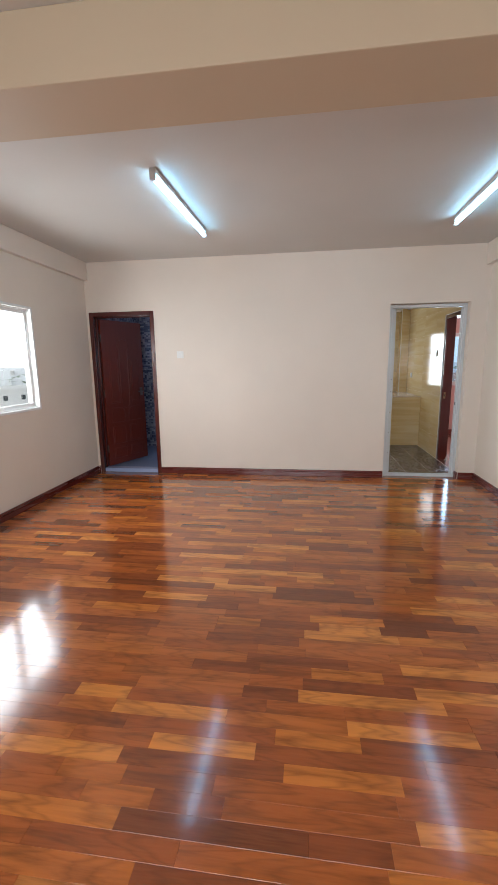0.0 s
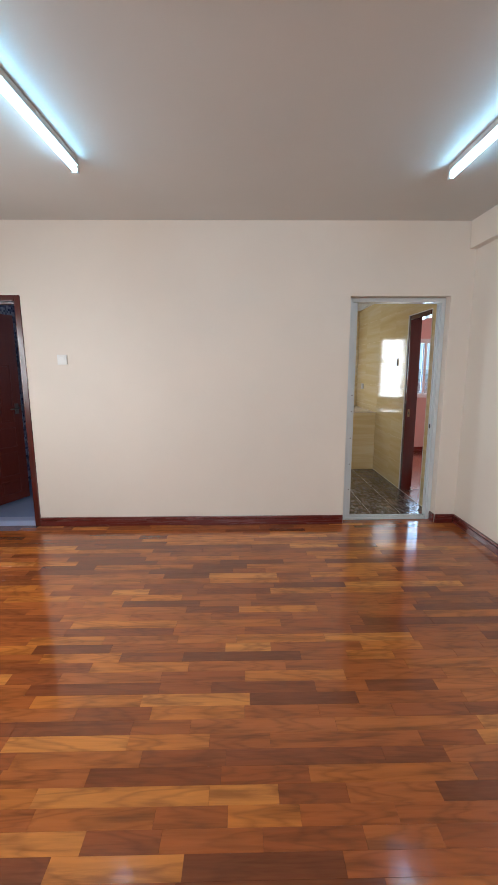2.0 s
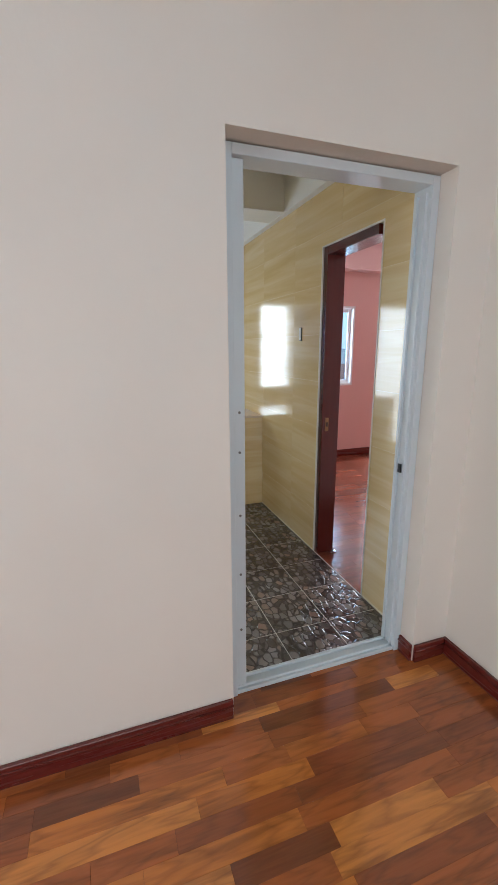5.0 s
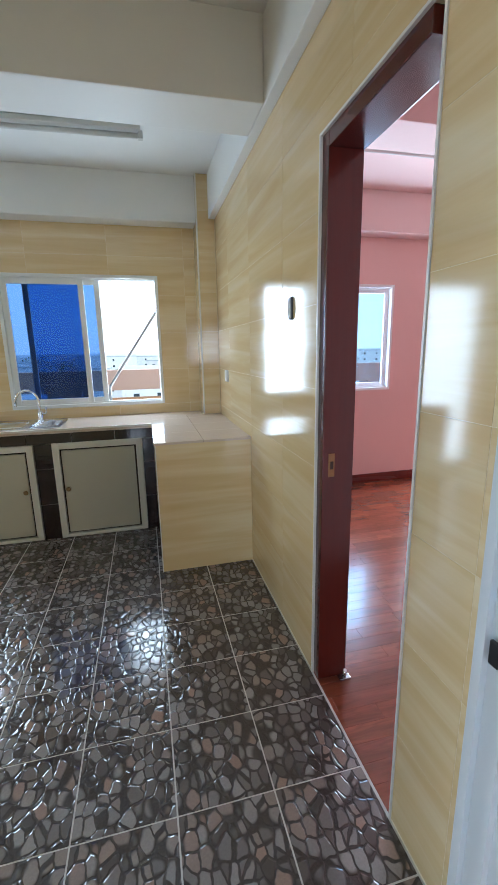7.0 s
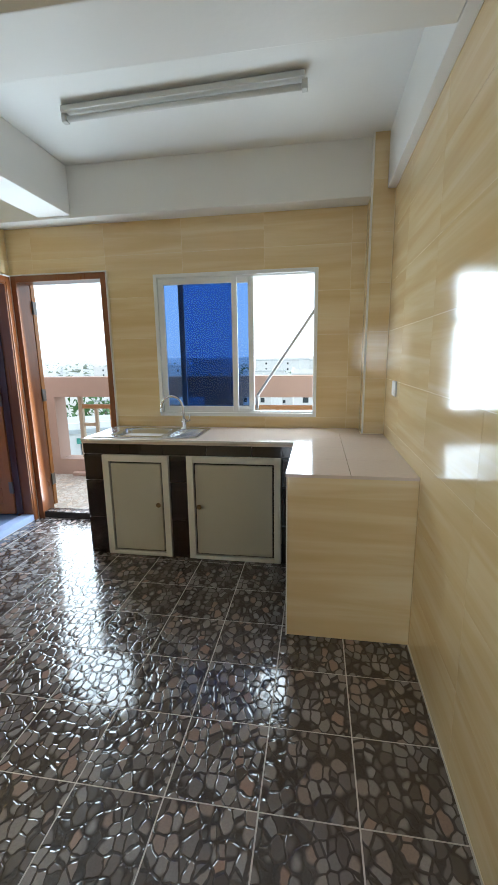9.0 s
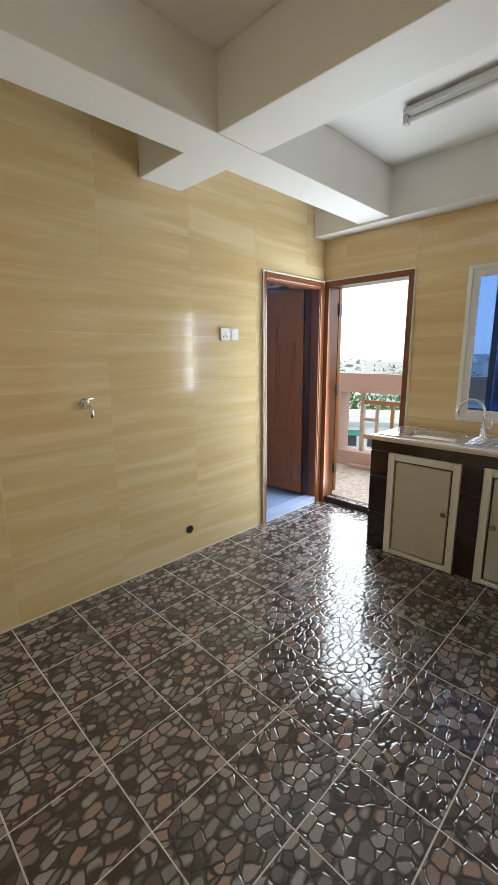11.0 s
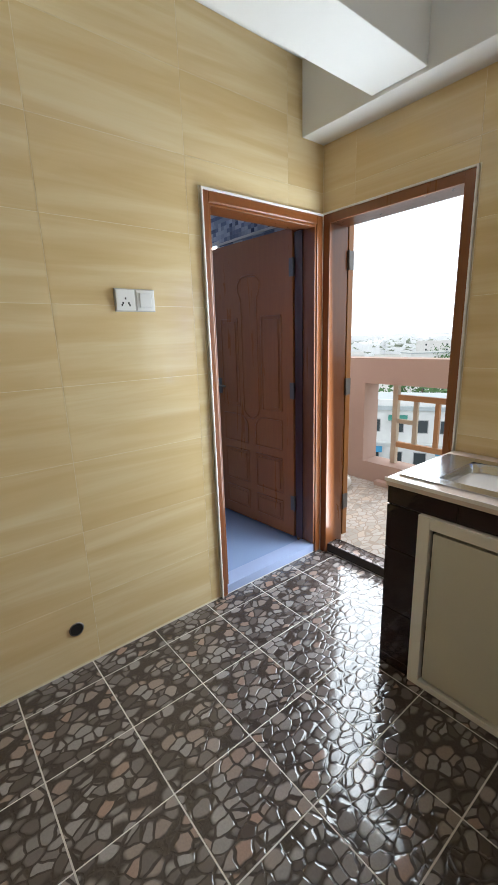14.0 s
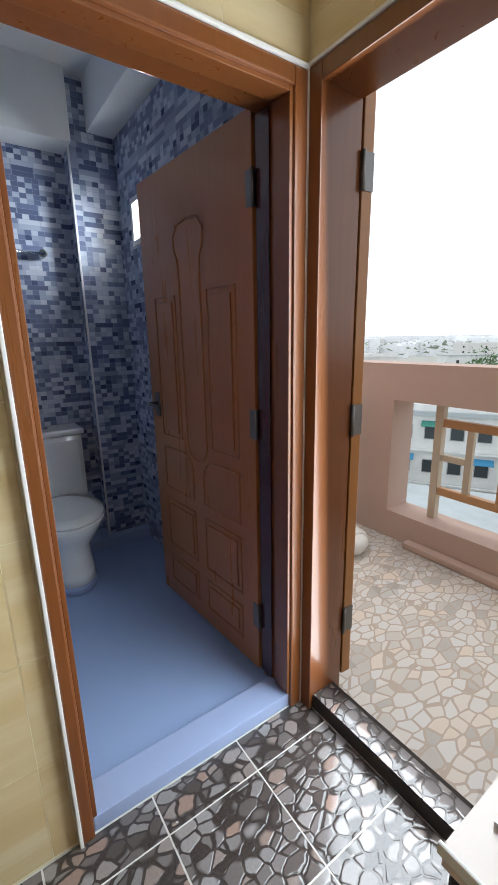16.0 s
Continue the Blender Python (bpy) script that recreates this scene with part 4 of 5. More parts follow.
def cabinet_front(x0, x1, z1, knob_x, label):
    ob = thing("cabinet_door", ((x0 + x1) / 2, CF, 0), label, "cabinet door", "cabinet doors under the counter")
    w = 0.045
    part("frame", boxes((x0, x0 + w, CF - 0.016, CF + 0.03, 0.004, z1), (x1 - w, x1, CF - 0.016, CF + 0.03, 0.004, z1), (x0 + w, x1 - w, CF - 0.016, CF + 0.03, z1 - w, z1), (x0 + w, x1 - w, CF - 0.016, CF + 0.03, 0.004, 0.03), bevel=0.003), M_CABF, ob, "white painted frame")
    part("backing", boxes((x0 + w, x1 - w, CF + 0.012, CF + 0.02, 0.03, z1 - w)), M_DARK, ob)
    panel = part("panel", boxes((x0 + w + 0.013, x1 - w - 0.013, CF - 0.010, CF + 0.010, 0.044, z1 - w - 0.013), bevel=0.002), M_CABD, ob, "cream laminate panel")
    bm = lathe(bmesh.new(), [(0.006, 0), (0.006, 0.012), (0.015, 0.016), (0.017, 0.022), (0.012, 0.028)], 0, 0, 16)
    bm.transform(Matrix.Translation((knob_x, CF - 0.010, 0.385)) @ Matrix.Rotation(radians(90), 4, "X"))
    part("knob", bm, M_KNOB, panel, "small aged brass knob")


cabinet_front(0.208, 0.676, 0.724, 0.60, "cream cabinet door with a white frame and knob")
cabinet_front(0.802, 1.428, 0.728, 0.885, "wide cream cabinet door with a white frame and knob")

block = thing("counter_block", (1.8, 7.0, 0), "cream tiled counter block beside the wall", "kitchen counter")
part("core", boxes((1.527, 2.093, 6.652, 7.355, 0, CT - 0.012), (1.527, 2.093, 7.355, 7.90, 0, CT - 0.012)), M_WGROUT, block)
for x0, x1 in ((1.517, 2.094),):
    for z0, z1 in ((0.002, CT - 0.012),):
        part("tile", boxes((x0, x1, 6.64, 6.652, z0, z1), bevel=0.001), M_WTILE, block)
for y0, y1 in ((6.655, 6.95), (6.953, 7.245), (7.248, 7.36)):
    for z0, z1 in ((0.002, 0.268), (0.272, 0.538), (0.542, CT - 0.012)):
        part("tile", boxes((1.515, 1.527, y0, y1, z0, z1), bevel=0.001), M_DKTILE, block)
part("edging", boxes((1.511, 1.517, 6.636, 6.648, 0, CT - 0.012), bevel=0.002), M_TRIM, block, "white edging strip")

top = thing("worktop", (1.0, 7.5, CT - 0.03), "glossy blush tiled worktop on the kitchen counter", "worktop")
SX0, SX1, SY0, SY1 = 0.20, 0.60, 7.45, 7.77
part("slab", boxes((0.064, SX0, CF - 0.006, 7.903, CT - 0.03, CT), (SX1, 1.508, CF - 0.006, 7.903, CT - 0.03, CT), (SX0, SX1, CF - 0.006, SY0, CT - 0.03, CT), (SX0, SX1, SY1, 7.903, CT - 0.03, CT)), M_TOP, top)
for x0, x1 in ((1.508, 1.80), (1.802, 2.094)):
    for y0, y1 in ((6.634, 6.93), (6.932, 7.23), (7.232, 7.53), (7.532, 7.678)):
        part("tile", boxes((x0, x1, y0, y1, CT - 0.012, CT + 0.004), bevel=0.001), M_TOP, top)
part("tile", boxes((1.508, 1.945, 7.68, 7.903, CT - 0.012, CT + 0.004)), M_TOP, top)
part("front_edge", boxes((0.06, 1.508, CF - 0.012, CF - 0.0065, CT - 0.012, CT + 0.003), bevel=0.002), M_TRIM, top, "pale front edging")

sink = thing("kitchen_sink", (0.47, 7.6, CT), "stainless steel sink with drainer, set into the worktop", "sink")
fl = CT + 0.004
part("rim", boxes((0.085, SX0 + 0.012, 7.41, 7.81, fl - 0.003, fl + 0.003), (SX1 - 0.012, 0.86, 7.41, 7.81, fl - 0.003, fl + 0.003), (SX0 + 0.012, SX1 - 0.012, 7.41, SY0 + 0.012, fl - 0.003, fl + 0.003), (SX0 + 0.012, SX1 - 0.012, SY1 - 0.012, 7.81, fl - 0.003, fl + 0.003)), M_STEEL, sink)
bm = bmesh.new()
rings = []
for inset, z in ((0.012, fl), (0.02, fl - 0.02), (0.03, fl - 0.12), (0.06, fl - 0.15)):
    ring = []
    a, b, c, d = SX0 + inset, SX1 - inset, SY0 + inset, SY1 - inset
    r = 0.05
    for cx, cy, s in ((b - r, d - r, 0), (a + r, d - r, 90), (a + r, c + r, 180), (b - r, c + r, 270)):
        for px, py in arc(cx, cy, r, s, s + 90, 5):
            ring.append(bm.verts.new((px, py, z)))
    rings.append(ring)
for A, B in zip(rings, rings[1:]):
    for j in range(len(A)):
        f = bm.faces.new((A[j], A[(j + 1) % len(A)], B[(j + 1) % len(A)], B[j]))
        f.smooth = True
bm.faces.new(rings[-1])
part("bowl", bm, M_STEEL, sink)
part("waste", lathe(bmesh.new(), [(0.04, fl - 0.149), (0.036, fl - 0.146), (0.02, fl - 0.147)], 0.40, 7.61, 18), M_CHROME, sink)
for i in range(7):
    y = 7.47 + 0.045 * i
    part("drainer_rib", tube(bmesh.new(), [(0.64, y, fl + 0.003), (0.83, y, fl + 0.003)], 0.004, 6), M_STEEL, sink)
fa = thing("kitchen_faucet", (0.655, 7.79, CT), "chrome gooseneck kitchen faucet behind the sink", "faucet")
goose = [(0.655, 7.79, CT), (0.655, 7.79, 0.98)] + [(0.575 + 0.08 * math.cos(a), 7.79 - 0.02 * (1 - math.cos(a)), 0.98 + 0.10 * math.sin(a)) for a in (math.pi * i / 12 for i in range(1, 12))] + [(0.494, 7.752, 0.96)]
part("spout", tube(bmesh.new(), goose, 0.010, 10), M_CHROME, fa)
part("base", lathe(bmesh.new(), [(0.026, CT), (0.026, CT + 0.008), (0.018, CT + 0.012), (0.018, CT + 0.075), (0.012, CT + 0.08)], 0.655, 7.79, 16), M_CHROME, fa)
part("handle", tube(bmesh.new(), [(0.673, 7.79, CT + 0.06), (0.70, 7.79, CT + 0.065), (0.70, 7.79, CT + 0.115)], 0.007, 8), M_CHROME, fa)

# stay outside the window
stay = thing("awning_stay", (1.63, 8.09, 1.7), "dark metal awning stay bolted outside the window", "metal stay")
part("rod", tube(bmesh.new(), [(1.632, 8.06, 1.72), (1.62, 8.07, 1.70), (1.185, 8.10, 1.07), (1.175, 8.10, 1.05)], 0.011, 8), M_IRON, stay)
part("foot", tube(bmesh.new(), [(1.178, 8.10, 1.06), (1.178, 8.05, 0.90)], 0.013, 8), M_IRON, stay)

# ---- bathroom ----
toilet = thing("toilet", (-2.1, 7.28, 0.028), "white ceramic toilet with closed lid and tank", "toilet")
TY = 7.39
part("foot_ring", lathe(bmesh.new(), [(0.125, 0.028), (0.125, 0.075)], -2.06, TY, 28, 1.35, 0.95), M_BLUES, toilet, "pale blue cement ring")
bm = lathe(bmesh.new(), [(0.118, 0.075), (0.112, 0.12), (0.100, 0.22), (0.108, 0.28), (0.150, 0.34), (0.178, 0.40), (0.182, 0.42)], -2.05, TY, 32, 1.32, 1.0)
part("bowl", bm, M_CERAMIC, toilet)
part("seat", lathe(bmesh.new(), [(0.182, 0.421), (0.190, 0.426), (0.190, 0.438), (0.184, 0.442)], -2.04, TY, 32, 1.33, 1.0), M_CERAMIC, toilet)
part("lid", lathe(bmesh.new(), [(0.182, 0.444), (0.190, 0.450), (0.186, 0.462), (0.14, 0.470)], -2.04, TY, 32, 1.33, 1.0), M_CERAMIC, toilet)
tank = part("tank", boxes((-2.515, -2.31, TY - 0.19, TY + 0.19, 0.42, 0.80), bevel=0.03), M_CERAMIC, toilet)
part("tank_lid", boxes((-2.518, -2.30, TY - 0.20, TY + 0.20, 0.80, 0.835), bevel=0.012), M_CERAMIC, tank)
part("flush_button", lathe(bmesh.new(), [(0.025, 0.835), (0.025, 0.842), (0.018, 0.844)], -2.41, TY, 18), M_CHROME, tank)
rail = thing("towel_rail", (bx0, 7.2, 1.80), "chrome towel rail on the mosaic wall", "towel rail")
part("bar", tube(bmesh.new(), [(bx0 + 0.06, 6.9, 1.80), (bx0 + 0.06, 7.53, 1.80)], 0.009, 10), M_CHROME, rail)
for y in (6.93, 7.52):
    part("bracket", tube(bmesh.new(), [(bx0, y, 1.80), (bx0 + 0.012, y, 1.80), (bx0 + 0.064, y, 1.80)], 0.02, 12), M_CHROME, rail)

# ---- balcony things ----
pipe = thing("waste_pipe", (-1.45, 8.95, 0.0), "white plastic drain pipe with elbows lying in the corner", "pipe")
part("bend", tube(bmesh.new(), [(-1.62, 8.95, 0.30), (-1.62, 8.95, 0.10), (-1.60, 8.92, 0.05), (-1.52, 8.86, 0.036), (-1.44, 8.84, 0.036), (-1.39, 8.87, 0.036), (-1.37, 8.93, 0.036), (-1.39, 8.99, 0.036), (-1.46, 9.04, 0.036), (-1.60, 9.10, 0.036)], 0.055, 14), M_PVC, pipe)
for p, q in (((-1.53, 8.866, 0.036), (-1.47, 8.846, 0.036)), ((-1.40, 9.0, 0.036), (-1.46, 9.042, 0.036)), ((-1.62, 8.95, 0.20), (-1.62, 8.95, 0.26))):
    part("collar", tube(bmesh.new(), [p, q], 0.061, 14), M_PVC, pipe)
part("riser", tube(bmesh.new(), [(-1.66, 9.2, -0.02), (-1.66, 9.2, 0.95)], 0.03, 10), M_PVC, pipe)


def railing(x0, x1, label):
    ob = thing("balcony_railing", ((x0 + x1) / 2, 9.44, 0.17), label, "railing", "balcony railings")
    for i, x in enumerate((x0, x1)):
        part("post", boxes((x - 0.025, x + 0.025, 9.415, 9.465, 0.17, 0.925), bevel=0.004), M_RAILC, ob, "weathered cream post")
    for z in (0.36, 0.80):
        part("rail", boxes((x0 + 0.026, x1 - 0.026, 9.42, 9.46, z - 0.025, z + 0.025), bevel=0.004), M_RAIL, ob)
    n = int((x1 - x0) / 0.19)
    for i in range(1, n):
        x = x0 + (x1 - x0) * i / n
        part("baluster", boxes((x - 0.02, x + 0.02, 9.424, 9.456, 0.385, 0.775), bevel=0.004), M_RAILC if i == 1 else M_RAIL, ob)
    part("mid_rail", boxes((x0 + 0.026, x0 + (x1 - x0) / n - 0.021, 9.424, 9.456, 0.56, 0.60), bevel=0.003), M_RAILC, ob)


railing(-1.18, 0.40, "ochre and cream painted metal balcony railing")
railing(0.80, 2.45, "ochre and cream painted metal balcony railing")
railing(4.75, 6.25, "ochre and cream painted metal balcony railing")

# ---- the city below ----
GZ = -17.0
structure("ground", boxes((-3000, 3000, -400, 4000, GZ - 0.5, GZ)), M_GROUND, "dusty city ground far below")


def house(name, cx, cy, w, d, h, turn, label, storeys, bays, roof=True, awnings=False, detail=True, skin=M_CITY):
    """A block of flats: walls, roof slab, rows of recessed windows."""
    ob = thing(name, (cx, cy, GZ), label, "apartment building", "buildings in the city", turn=turn or 0.01)
    part("wall", boxes((-w / 2, w / 2, -d / 2, d / 2, 0, h)), skin, ob)
    part("roof", boxes((-w / 2 - 0.3, w / 2 + 0.3, -d / 2 - 0.3, d / 2 + 0.3, h, h + 0.35)), M_ROOF if roof else skin, ob)
    part("parapet", boxes((-w / 2, w / 2, -d / 2, -d / 2 + 0.2, h + 0.35, h + 0.9), (-w / 2, -w / 2 + 0.2, -d / 2 + 0.2, d / 2, h + 0.35, h + 0.9)), skin, ob)
    sh = h / storeys
    rng = random.Random(int(abs(cx) * 7 + abs(cy) * 3))
    for s in range(storeys):
        for b in range(bays):
            x = -w / 2 + (b + 0.5) * w / bays
            z = s * sh + 0.9
            f = -d / 2
            wi = part("window", boxes((x - 0.55, x + 0.55, f - 0.06, f + 0.05, z, z + 1.2)), M_CITYG, ob)
            part("pane", boxes((x - 0.48, x + 0.48, f - 0.075, f - 0.061, z + 0.07, z + 1.13)), M_PANE, wi)
            if awnings and rng.random() < 0.6:
                bm = bmesh.new()
                vs = [bm.verts.new(p) for p in ((x - 0.8, f - 0.08, z + 1.55), (x + 0.8, f - 0.08, z + 1.55), (x + 0.8, f - 0.75, z + 1.2), (x - 0.8, f - 0.75, z + 1.2), (x - 0.8, f - 0.08, z + 1.6), (x + 0.8, f - 0.08, z + 1.6), (x + 0.8, f - 0.75, z + 1.25), (x - 0.8, f - 0.75, z + 1.25))]
                for q in ((0, 1, 2, 3), (7, 6, 5, 4), (0, 4, 5, 1), (3, 2, 6, 7), (0, 3, 7, 4), (1, 5, 6, 2)):
                    bm.faces.new([vs[i] for i in q])
                part("awning", bm, rng.choice((M_AWN, M_AWN, M_AWNG)), wi)
        if detail and s:
            part("ledge", boxes((-w / 2 - 0.05, w / 2 + 0.05, -d / 2 - 0.35, -d / 2 - 0.09, s * sh - 0.12, s * sh)), skin, ob)
    return ob


house("apartment_building", -23.0, 42.0, 22, 9, 11.8, 30, "white block of flats with blue awnings below the balcony", 4, 11, awnings=True)
house("apartment_building", -37.0, 36.5, 9, 8, 11.5, 50, "white block of flats with ledges and dark windows", 4, 5, awnings=False)
house("apartment_building", -2.0, 36.0, 10, 8, 12.0, 8, "white block of flats with a pale roof", 4, 4, awnings=True)
house("warehouse", -15.0, 30.0, 17, 9, 7.0, 28, "low shed with a pale sheet roof", 2, 5, awnings=False)
house("apartment_building", 12.0, 42.0, 12, 9, 11.5, -6, "white block of flats with a flat roof", 4, 5, awnings=True)
CITY = random.Random(21)
for i in range(46):
    dist = CITY.uniform(75, 520)
    bear = CITY.uniform(-62, 32)
    h = CITY.uniform(9, 15.5) if dist < 200 else CITY.uniform(11, 17.2)
    w = CITY.uniform(12, 28)
    st = int(h / 3)
    house("apartment_building", dist * math.sin(radians(bear)), 8 + dist * math.cos(radians(bear)), w, CITY.uniform(9, 16), h, -bear + CITY.uniform(-25, 25), "distant pale city building with a flat roof", st, int(w / 4) if dist < 160 else 2, CITY.random() < 0.6, False, False, CITY.choice((M_CITY, M_CITY, M_GREYW)))


def tree(cx, cy, h, r, label="broad green tree among the city roofs"):
    ob = thing("tree", (cx, cy, GZ), label, "tree", "trees in the city")
    rng = random.Random(int(cx * 13 + cy * 7))
    bm = tube(bmesh.new(), [(cx, cy, GZ), (cx + 0.2, cy, GZ + h * 0.35), (cx, cy + 0.2, GZ + h * 0.6)], 0.35, 7)
    for a in range(4):
        t = a * 1.6 + rng.random()
        tube(bm, [(cx, cy, GZ + h * 0.4), (cx + r * 0.6 * math.cos(t), cy + r * 0.6 * math.sin(t), GZ + h * 0.75)], 0.13, 5)
    part("trunk", bm, M_TRUNK, ob)
    bm = bmesh.new()
    for _ in range(420):
        d = Vector((rng.gauss(0, 1), rng.gauss(0, 1), rng.gauss(0, 0.75))).normalized() * r * (0.45 + 0.6 * rng.random() ** 0.5) * (0.75 + 0.4 * rng.random())
        p = Vector((cx, cy, GZ + h * 0.72)) + Vector((d.x, d.y, d.z * 0.75))
        s = rng.uniform(0.35, 0.9)
        a, b = Vector((rng.gauss(0, 1), rng.gauss(0, 1), rng.gauss(0, 1))).normalized(), Vector((rng.gauss(0, 1), rng.gauss(0, 1), rng.gauss(0, 1))).normalized()
        bm.faces.new([bm.verts.new(p + s * v) for v in (a, b, -0.6 * a + 0.3 * b)])
    part("crown", bm, M_TREE, ob)
    return ob


for i in range(26):
    dist = CITY.uniform(50, 330)
    bear = CITY.uniform(-62, 30)
    tree(dist * math.sin(radians(bear)), 8 + dist * math.cos(radians(bear)), CITY.uniform(9, 15), CITY.uniform(4, 8))
tree(-27.5, 31.0, 11, 4.0)
far = bmesh.new()
for i in range(2600):
    dist = CITY.uniform(380, 1500)
    bear = radians(CITY.uniform(-70, 60))
    x, y = dist * math.sin(bear), 8 + dist * math.cos(bear)
    hh, ww = CITY.uniform(9, 17.5), CITY.uniform(6, 22)
    box(far, x - ww, x + ww, y - 4, y + 4, GZ, GZ + hh)
tagged(new("far_city", mesh_of("far_city", far, M_HAZE)), "distant low city roofs, haze put into their pale colour", "city", kind="stuff")
woods = bmesh.new()
for i in range(14000):
    dist = CITY.uniform(300, 1600)
    bear = radians(CITY.uniform(-70, 60))
    x, y = dist * math.sin(bear), 8 + dist * math.cos(bear)
    p = Vector((x, y, GZ + CITY.uniform(4, 14.0)))
    s = CITY.uniform(1.0, 2.4)
    woods.faces.new([woods.verts.new(p + Vector((CITY.gauss(0, s), CITY.gauss(0, s), CITY.gauss(0, s * 0.4)))) for _ in range(3)])
tagged(new("far_woods", mesh_of("far_woods", woods, M_WOODS)), "distant tree tops, green paled for haze", "trees", kind="stuff")


# ---- pieces of floors and walls ----
def tile_wall(parent, axis, face, depth, u0, u1, z0, z1, holes, ustart, material=M_WTILE, tw=0.6, th=0.3, zstart=0.01):
    """Tiles of one wall: face is the visible plane, depth the way into the wall."""
    gap = 0.0008
    lo, hi = sorted((face, face + depth))
    n0 = math.floor((u0 - ustart) / tw)
    u = ustart + n0 * tw
    while u < u1:
        z = zstart
        while z < z1:
            r = (max(u, u0) + gap, min(u + tw, u1) - gap, max(z, z0) + gap, min(z + th, z1) - gap)
            bits = cut(r, holes) if r[1] > r[0] and r[3] > r[2] else []
            if bits:
                bm = bmesh.new()
                for a, b, c, d in bits:
                    if axis == "x":
                        box(bm, lo, hi, a, b, c, d)
                    else:
                        box(bm, a, b, lo, hi, c, d)
                ob = new("tile", mesh_of("tile", bm, material))
                ob.parent = parent
            z += th
        u += tw


def grown(h, g=0.012):
    return (h[0] - g, h[1] + g, h[2] - 0.1, h[3] + g)


tile_wall(wall_k_west, "x", KX0, -0.0008, KY0, KY1, 0.0, ZC, [(7.098, 7.91, -0.1, 2.01)], 6.44)
tile_wall(wall_k_east, "x", KX1, 0.0008, KY0, KY1, 0.0, ZC, [(5.026, 5.634, -0.1, 2.034)], 6.02)
tile_wall(wall_k_north, "y", KY1, 0.0008, KX0 + 0.001, 1.955, 0.0, ZC, [(-0.752, 0.072, -0.1, 2.014), (0.429, 1.641, 0.915, 1.966)], 0.06)
tile_wall(wall_k_south, "y", KY0, -0.0008, KX0, KX1, 0.0, ZC, [(1.14, 2.01, -0.1, 2.06)], 0.06)
tile_wall(pipe_chase, "x", 1.955, 0.002, 7.693, KY1, 0.836, ZC, [], 7.69)
tile_wall(pipe_chase, "y", 7.685, 0.002, 1.962, KX1 - 0.001, 0.836, ZC, [], 1.95)
wall_k_rev = structure("reveal_kitchen_window", boxes((0.43, 1.64, 7.99, 8.02, 0.90, 0.924), (0.43, 0.4395, 7.99, 8.02, 0.92, 1.96), (1.6305, 1.64, 7.99, 8.02, 0.92, 1.96)), M_GREYW, "pale window reveal")

TS, TX, TY0 = 0.302, -0.625, 6.405
tile_mesh = {}
i0, i1 = math.floor((KX0 - TX) / TS), math.ceil((KX1 - TX) / TS)
j0, j1 = math.floor((KY0 - 0.02 - TY0) / TS), math.ceil((KY1 - TY0) / TS)
for i in range(i0, i1):
    for j in range(j0, j1):
        x0, x1 = max(TX + i * TS, KX0) + 0.0026, min(TX + (i + 1) * TS, KX1) - 0.0026
        y0, y1 = max(TY0 + j * TS, KY0 - 0.01) + 0.0026, min(TY0 + (j + 1) * TS, KY1 + 0.006) - 0.0026
        if x1 - x0 < 0.01 or y1 - y0 < 0.01:
            continue
        key = (round(x1 - x0, 3), round(y1 - y0, 3), round(x0 - TX - i * TS, 3), round(y0 - TY0 - j * TS, 3))
        if key not in tile_mesh:
            bm = box(bmesh.new(), x0 - TX - i * TS, x1 - TX - i * TS, y0 - TY0 - j * TS, y1 - TY0 - j * TS, -0.008, 0.0)
            tile_mesh[key] = mesh_of("floor_tile", bm, M_PEBBLE)
        ob = new("floor_tile", tile_mesh[key])
        ob.parent = kitchen_floor
        ob.location = (TX + i * TS, TY0 + j * TS, 0)


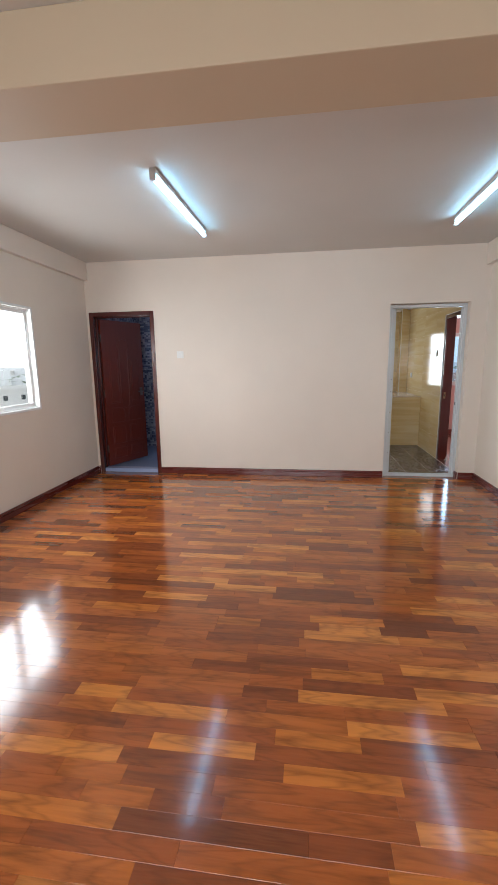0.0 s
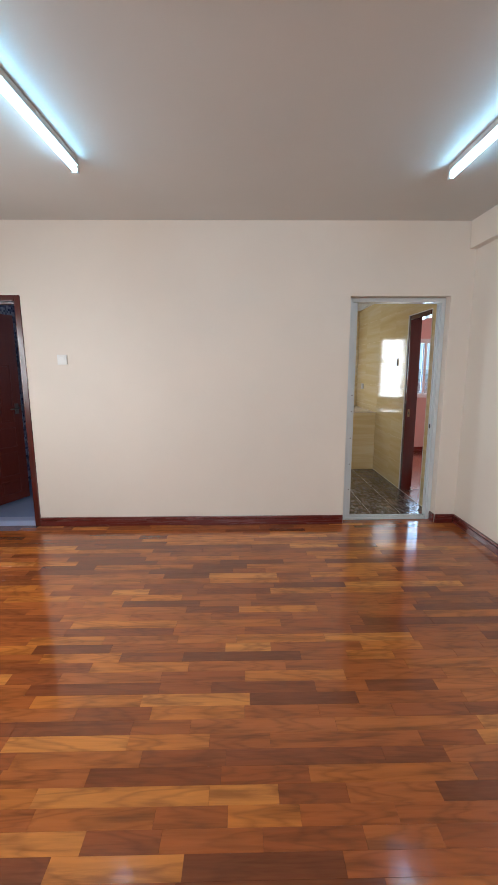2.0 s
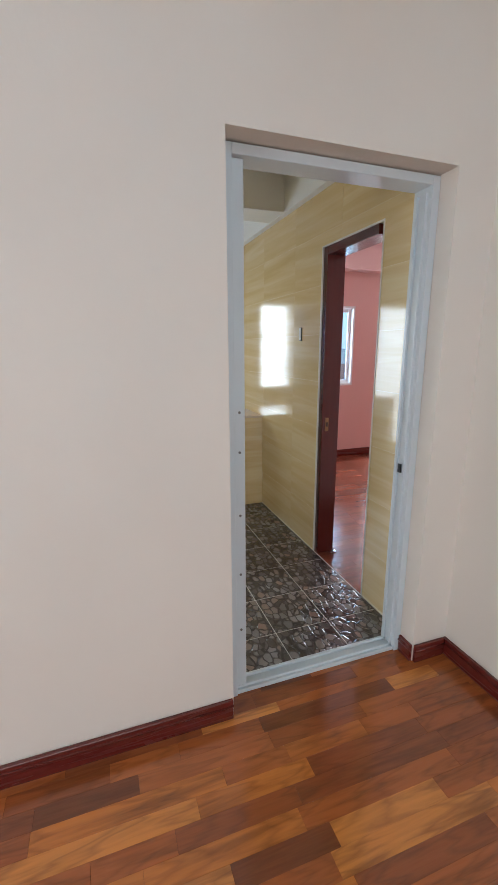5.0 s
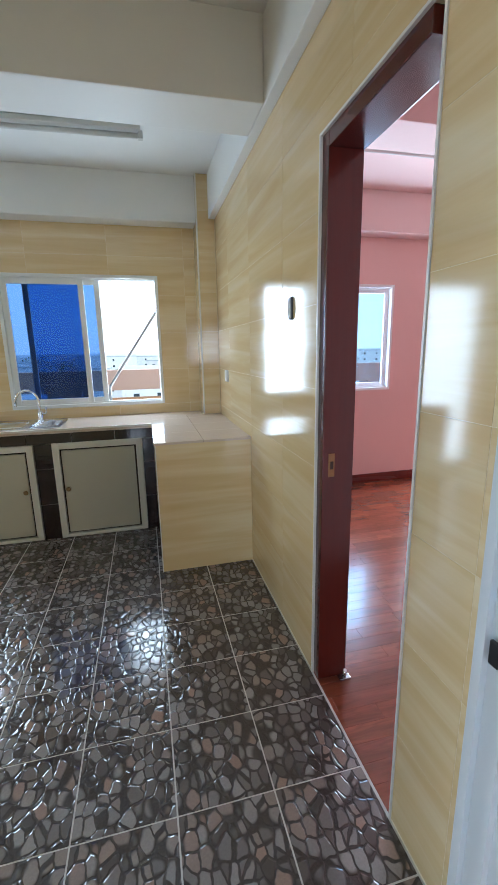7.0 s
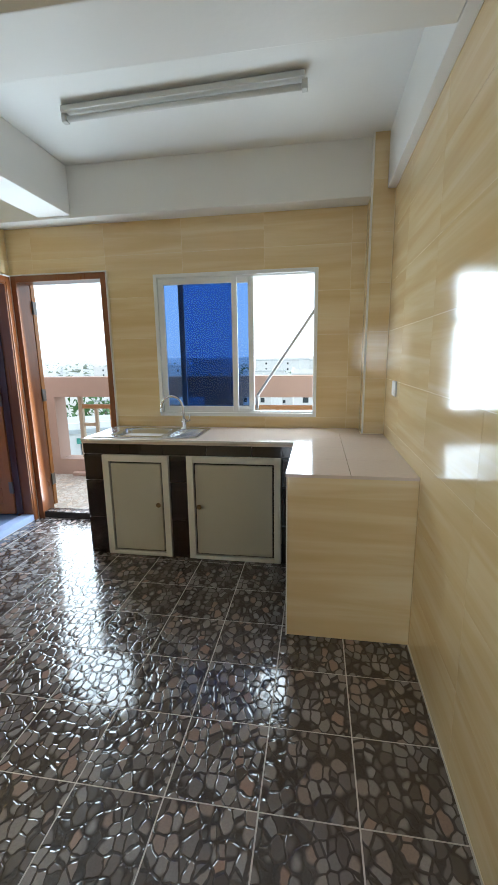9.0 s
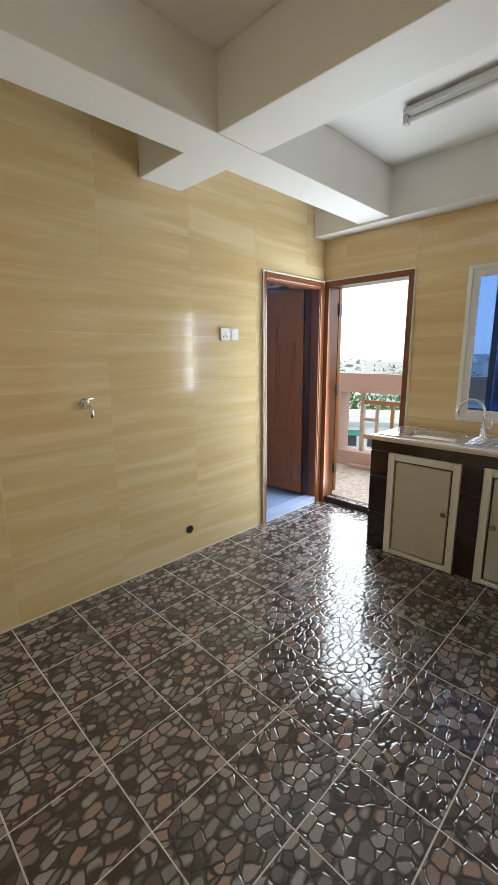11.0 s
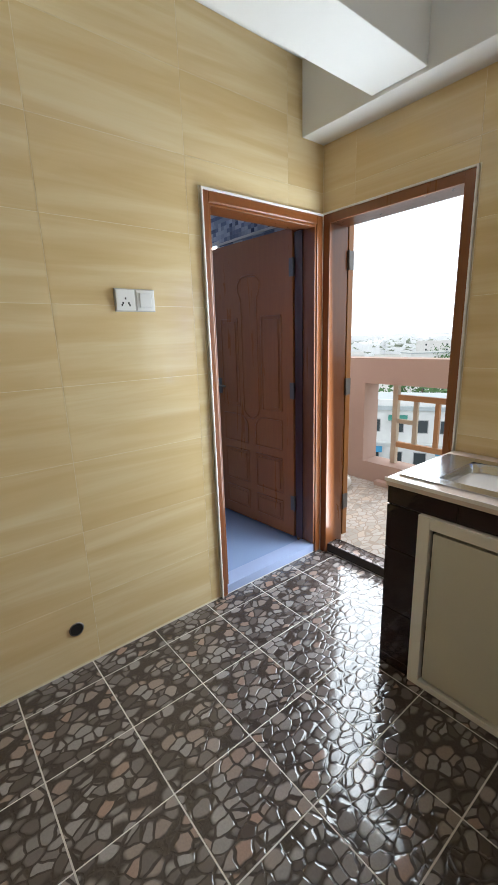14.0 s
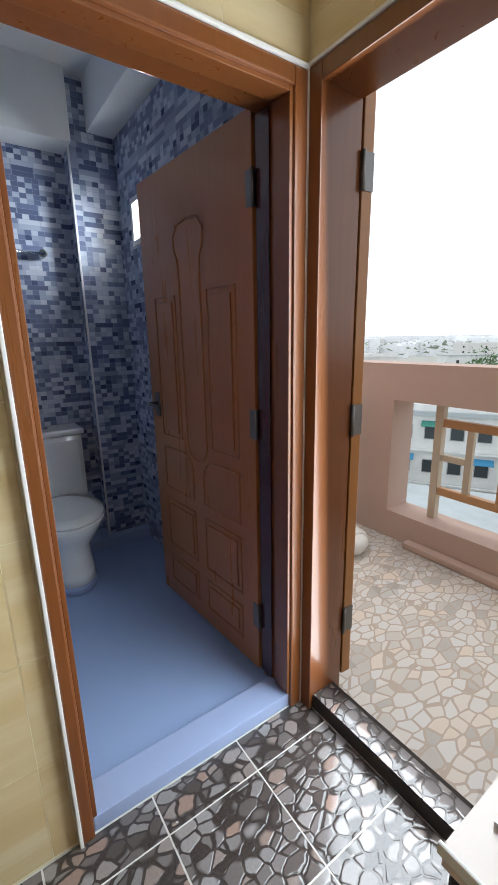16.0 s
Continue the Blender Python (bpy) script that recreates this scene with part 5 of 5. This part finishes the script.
def strip_box(bm, x0, x1, y0, y1):
    """A strip of parquet with eased upper edges."""
    e = 0.0005
    v = [bm.verts.new(p) for p in ((x0, y0, -0.01), (x1, y0, -0.01), (x1, y1, -0.01), (x0, y1, -0.01), (x0, y0, -e), (x1, y0, -e), (x1, y1, -e), (x0, y1, -e), (x0 + e, y0 + e, 0), (x1 - e, y0 + e, 0), (x1 - e, y1 - e, 0), (x0 + e, y1 - e, 0))]
    for q in ((0, 1, 5, 4), (1, 2, 6, 5), (2, 3, 7, 6), (3, 0, 4, 7), (4, 5, 9, 8), (5, 6, 10, 9), (6, 7, 11, 10), (7, 4, 8, 11), (8, 9, 10, 11)):
        bm.faces.new([v[i] for i in q])


def parquet(parent, x0, x1, y0, y1, near, joined_material, seed):
    rng = random.Random(seed)
    rest = bmesh.new()
    shared = {}
    count = 0
    y, W = y0, 0.07
    while y < y1 - 0.005:
        yb = min(y + W, y1)
        x = x0 - rng.uniform(0, 0.6)
        while x < x1:
            ln = rng.choice((0.24, 0.32, 0.40, 0.48, 0.60))
            a, b = max(x, x0), min(x + ln, x1)
            x += ln
            if b - a < 0.01:
                continue
            if near and near[0] < a and b < near[1] and near[2] < y and yb < near[3] and count < 300:
                key = (round(b - a, 3), round(yb - y, 4))
                if key not in shared:
                    bm = bmesh.new()
                    strip_box(bm, 0.0002, b - a - 0.0002, 0.0001, yb - y - 0.0001)
                    shared[key] = mesh_of("floor_strip", bm, M_STRIP)
                ob = new("floor_strip", shared[key])
                ob.parent = parent
                ob.location = (a, y, 0)
                count += 1
            else:
                strip_box(rest, a + 0.0002, b - 0.0002, y + 0.0001, yb - 0.0001)
        y += W
    ob = tagged(new("floor_strips", mesh_of("floor_strips", rest, joined_material)), "glossy reddish-brown parquet strips", kind="stuff")
    ob.parent = parent


living_floor = structure("floor", boxes((XL, XR, YS, 4.66, -0.12, -0.006)), M_SUB, "glossy reddish-brown hardwood parquet floor")
parquet(living_floor, XL, XR, YS, YN, (-0.3, 1.6, 1.9, 4.5), M_STRIPJ, 3)
parquet(living_floor, HALL_DOOR[0], HALL_DOOR[1], YN, 4.66, None, M_STRIPJ, 4)
bed_floor = structure("floor_bedroom", boxes((2.1, 6.0, 4.64, 7.93, -0.12, -0.006)), M_SUB, "glossy red hardwood parquet floor")
parquet(bed_floor, 2.10, 6.0, 4.64, 7.915, None, M_REDFLOOR, 5)
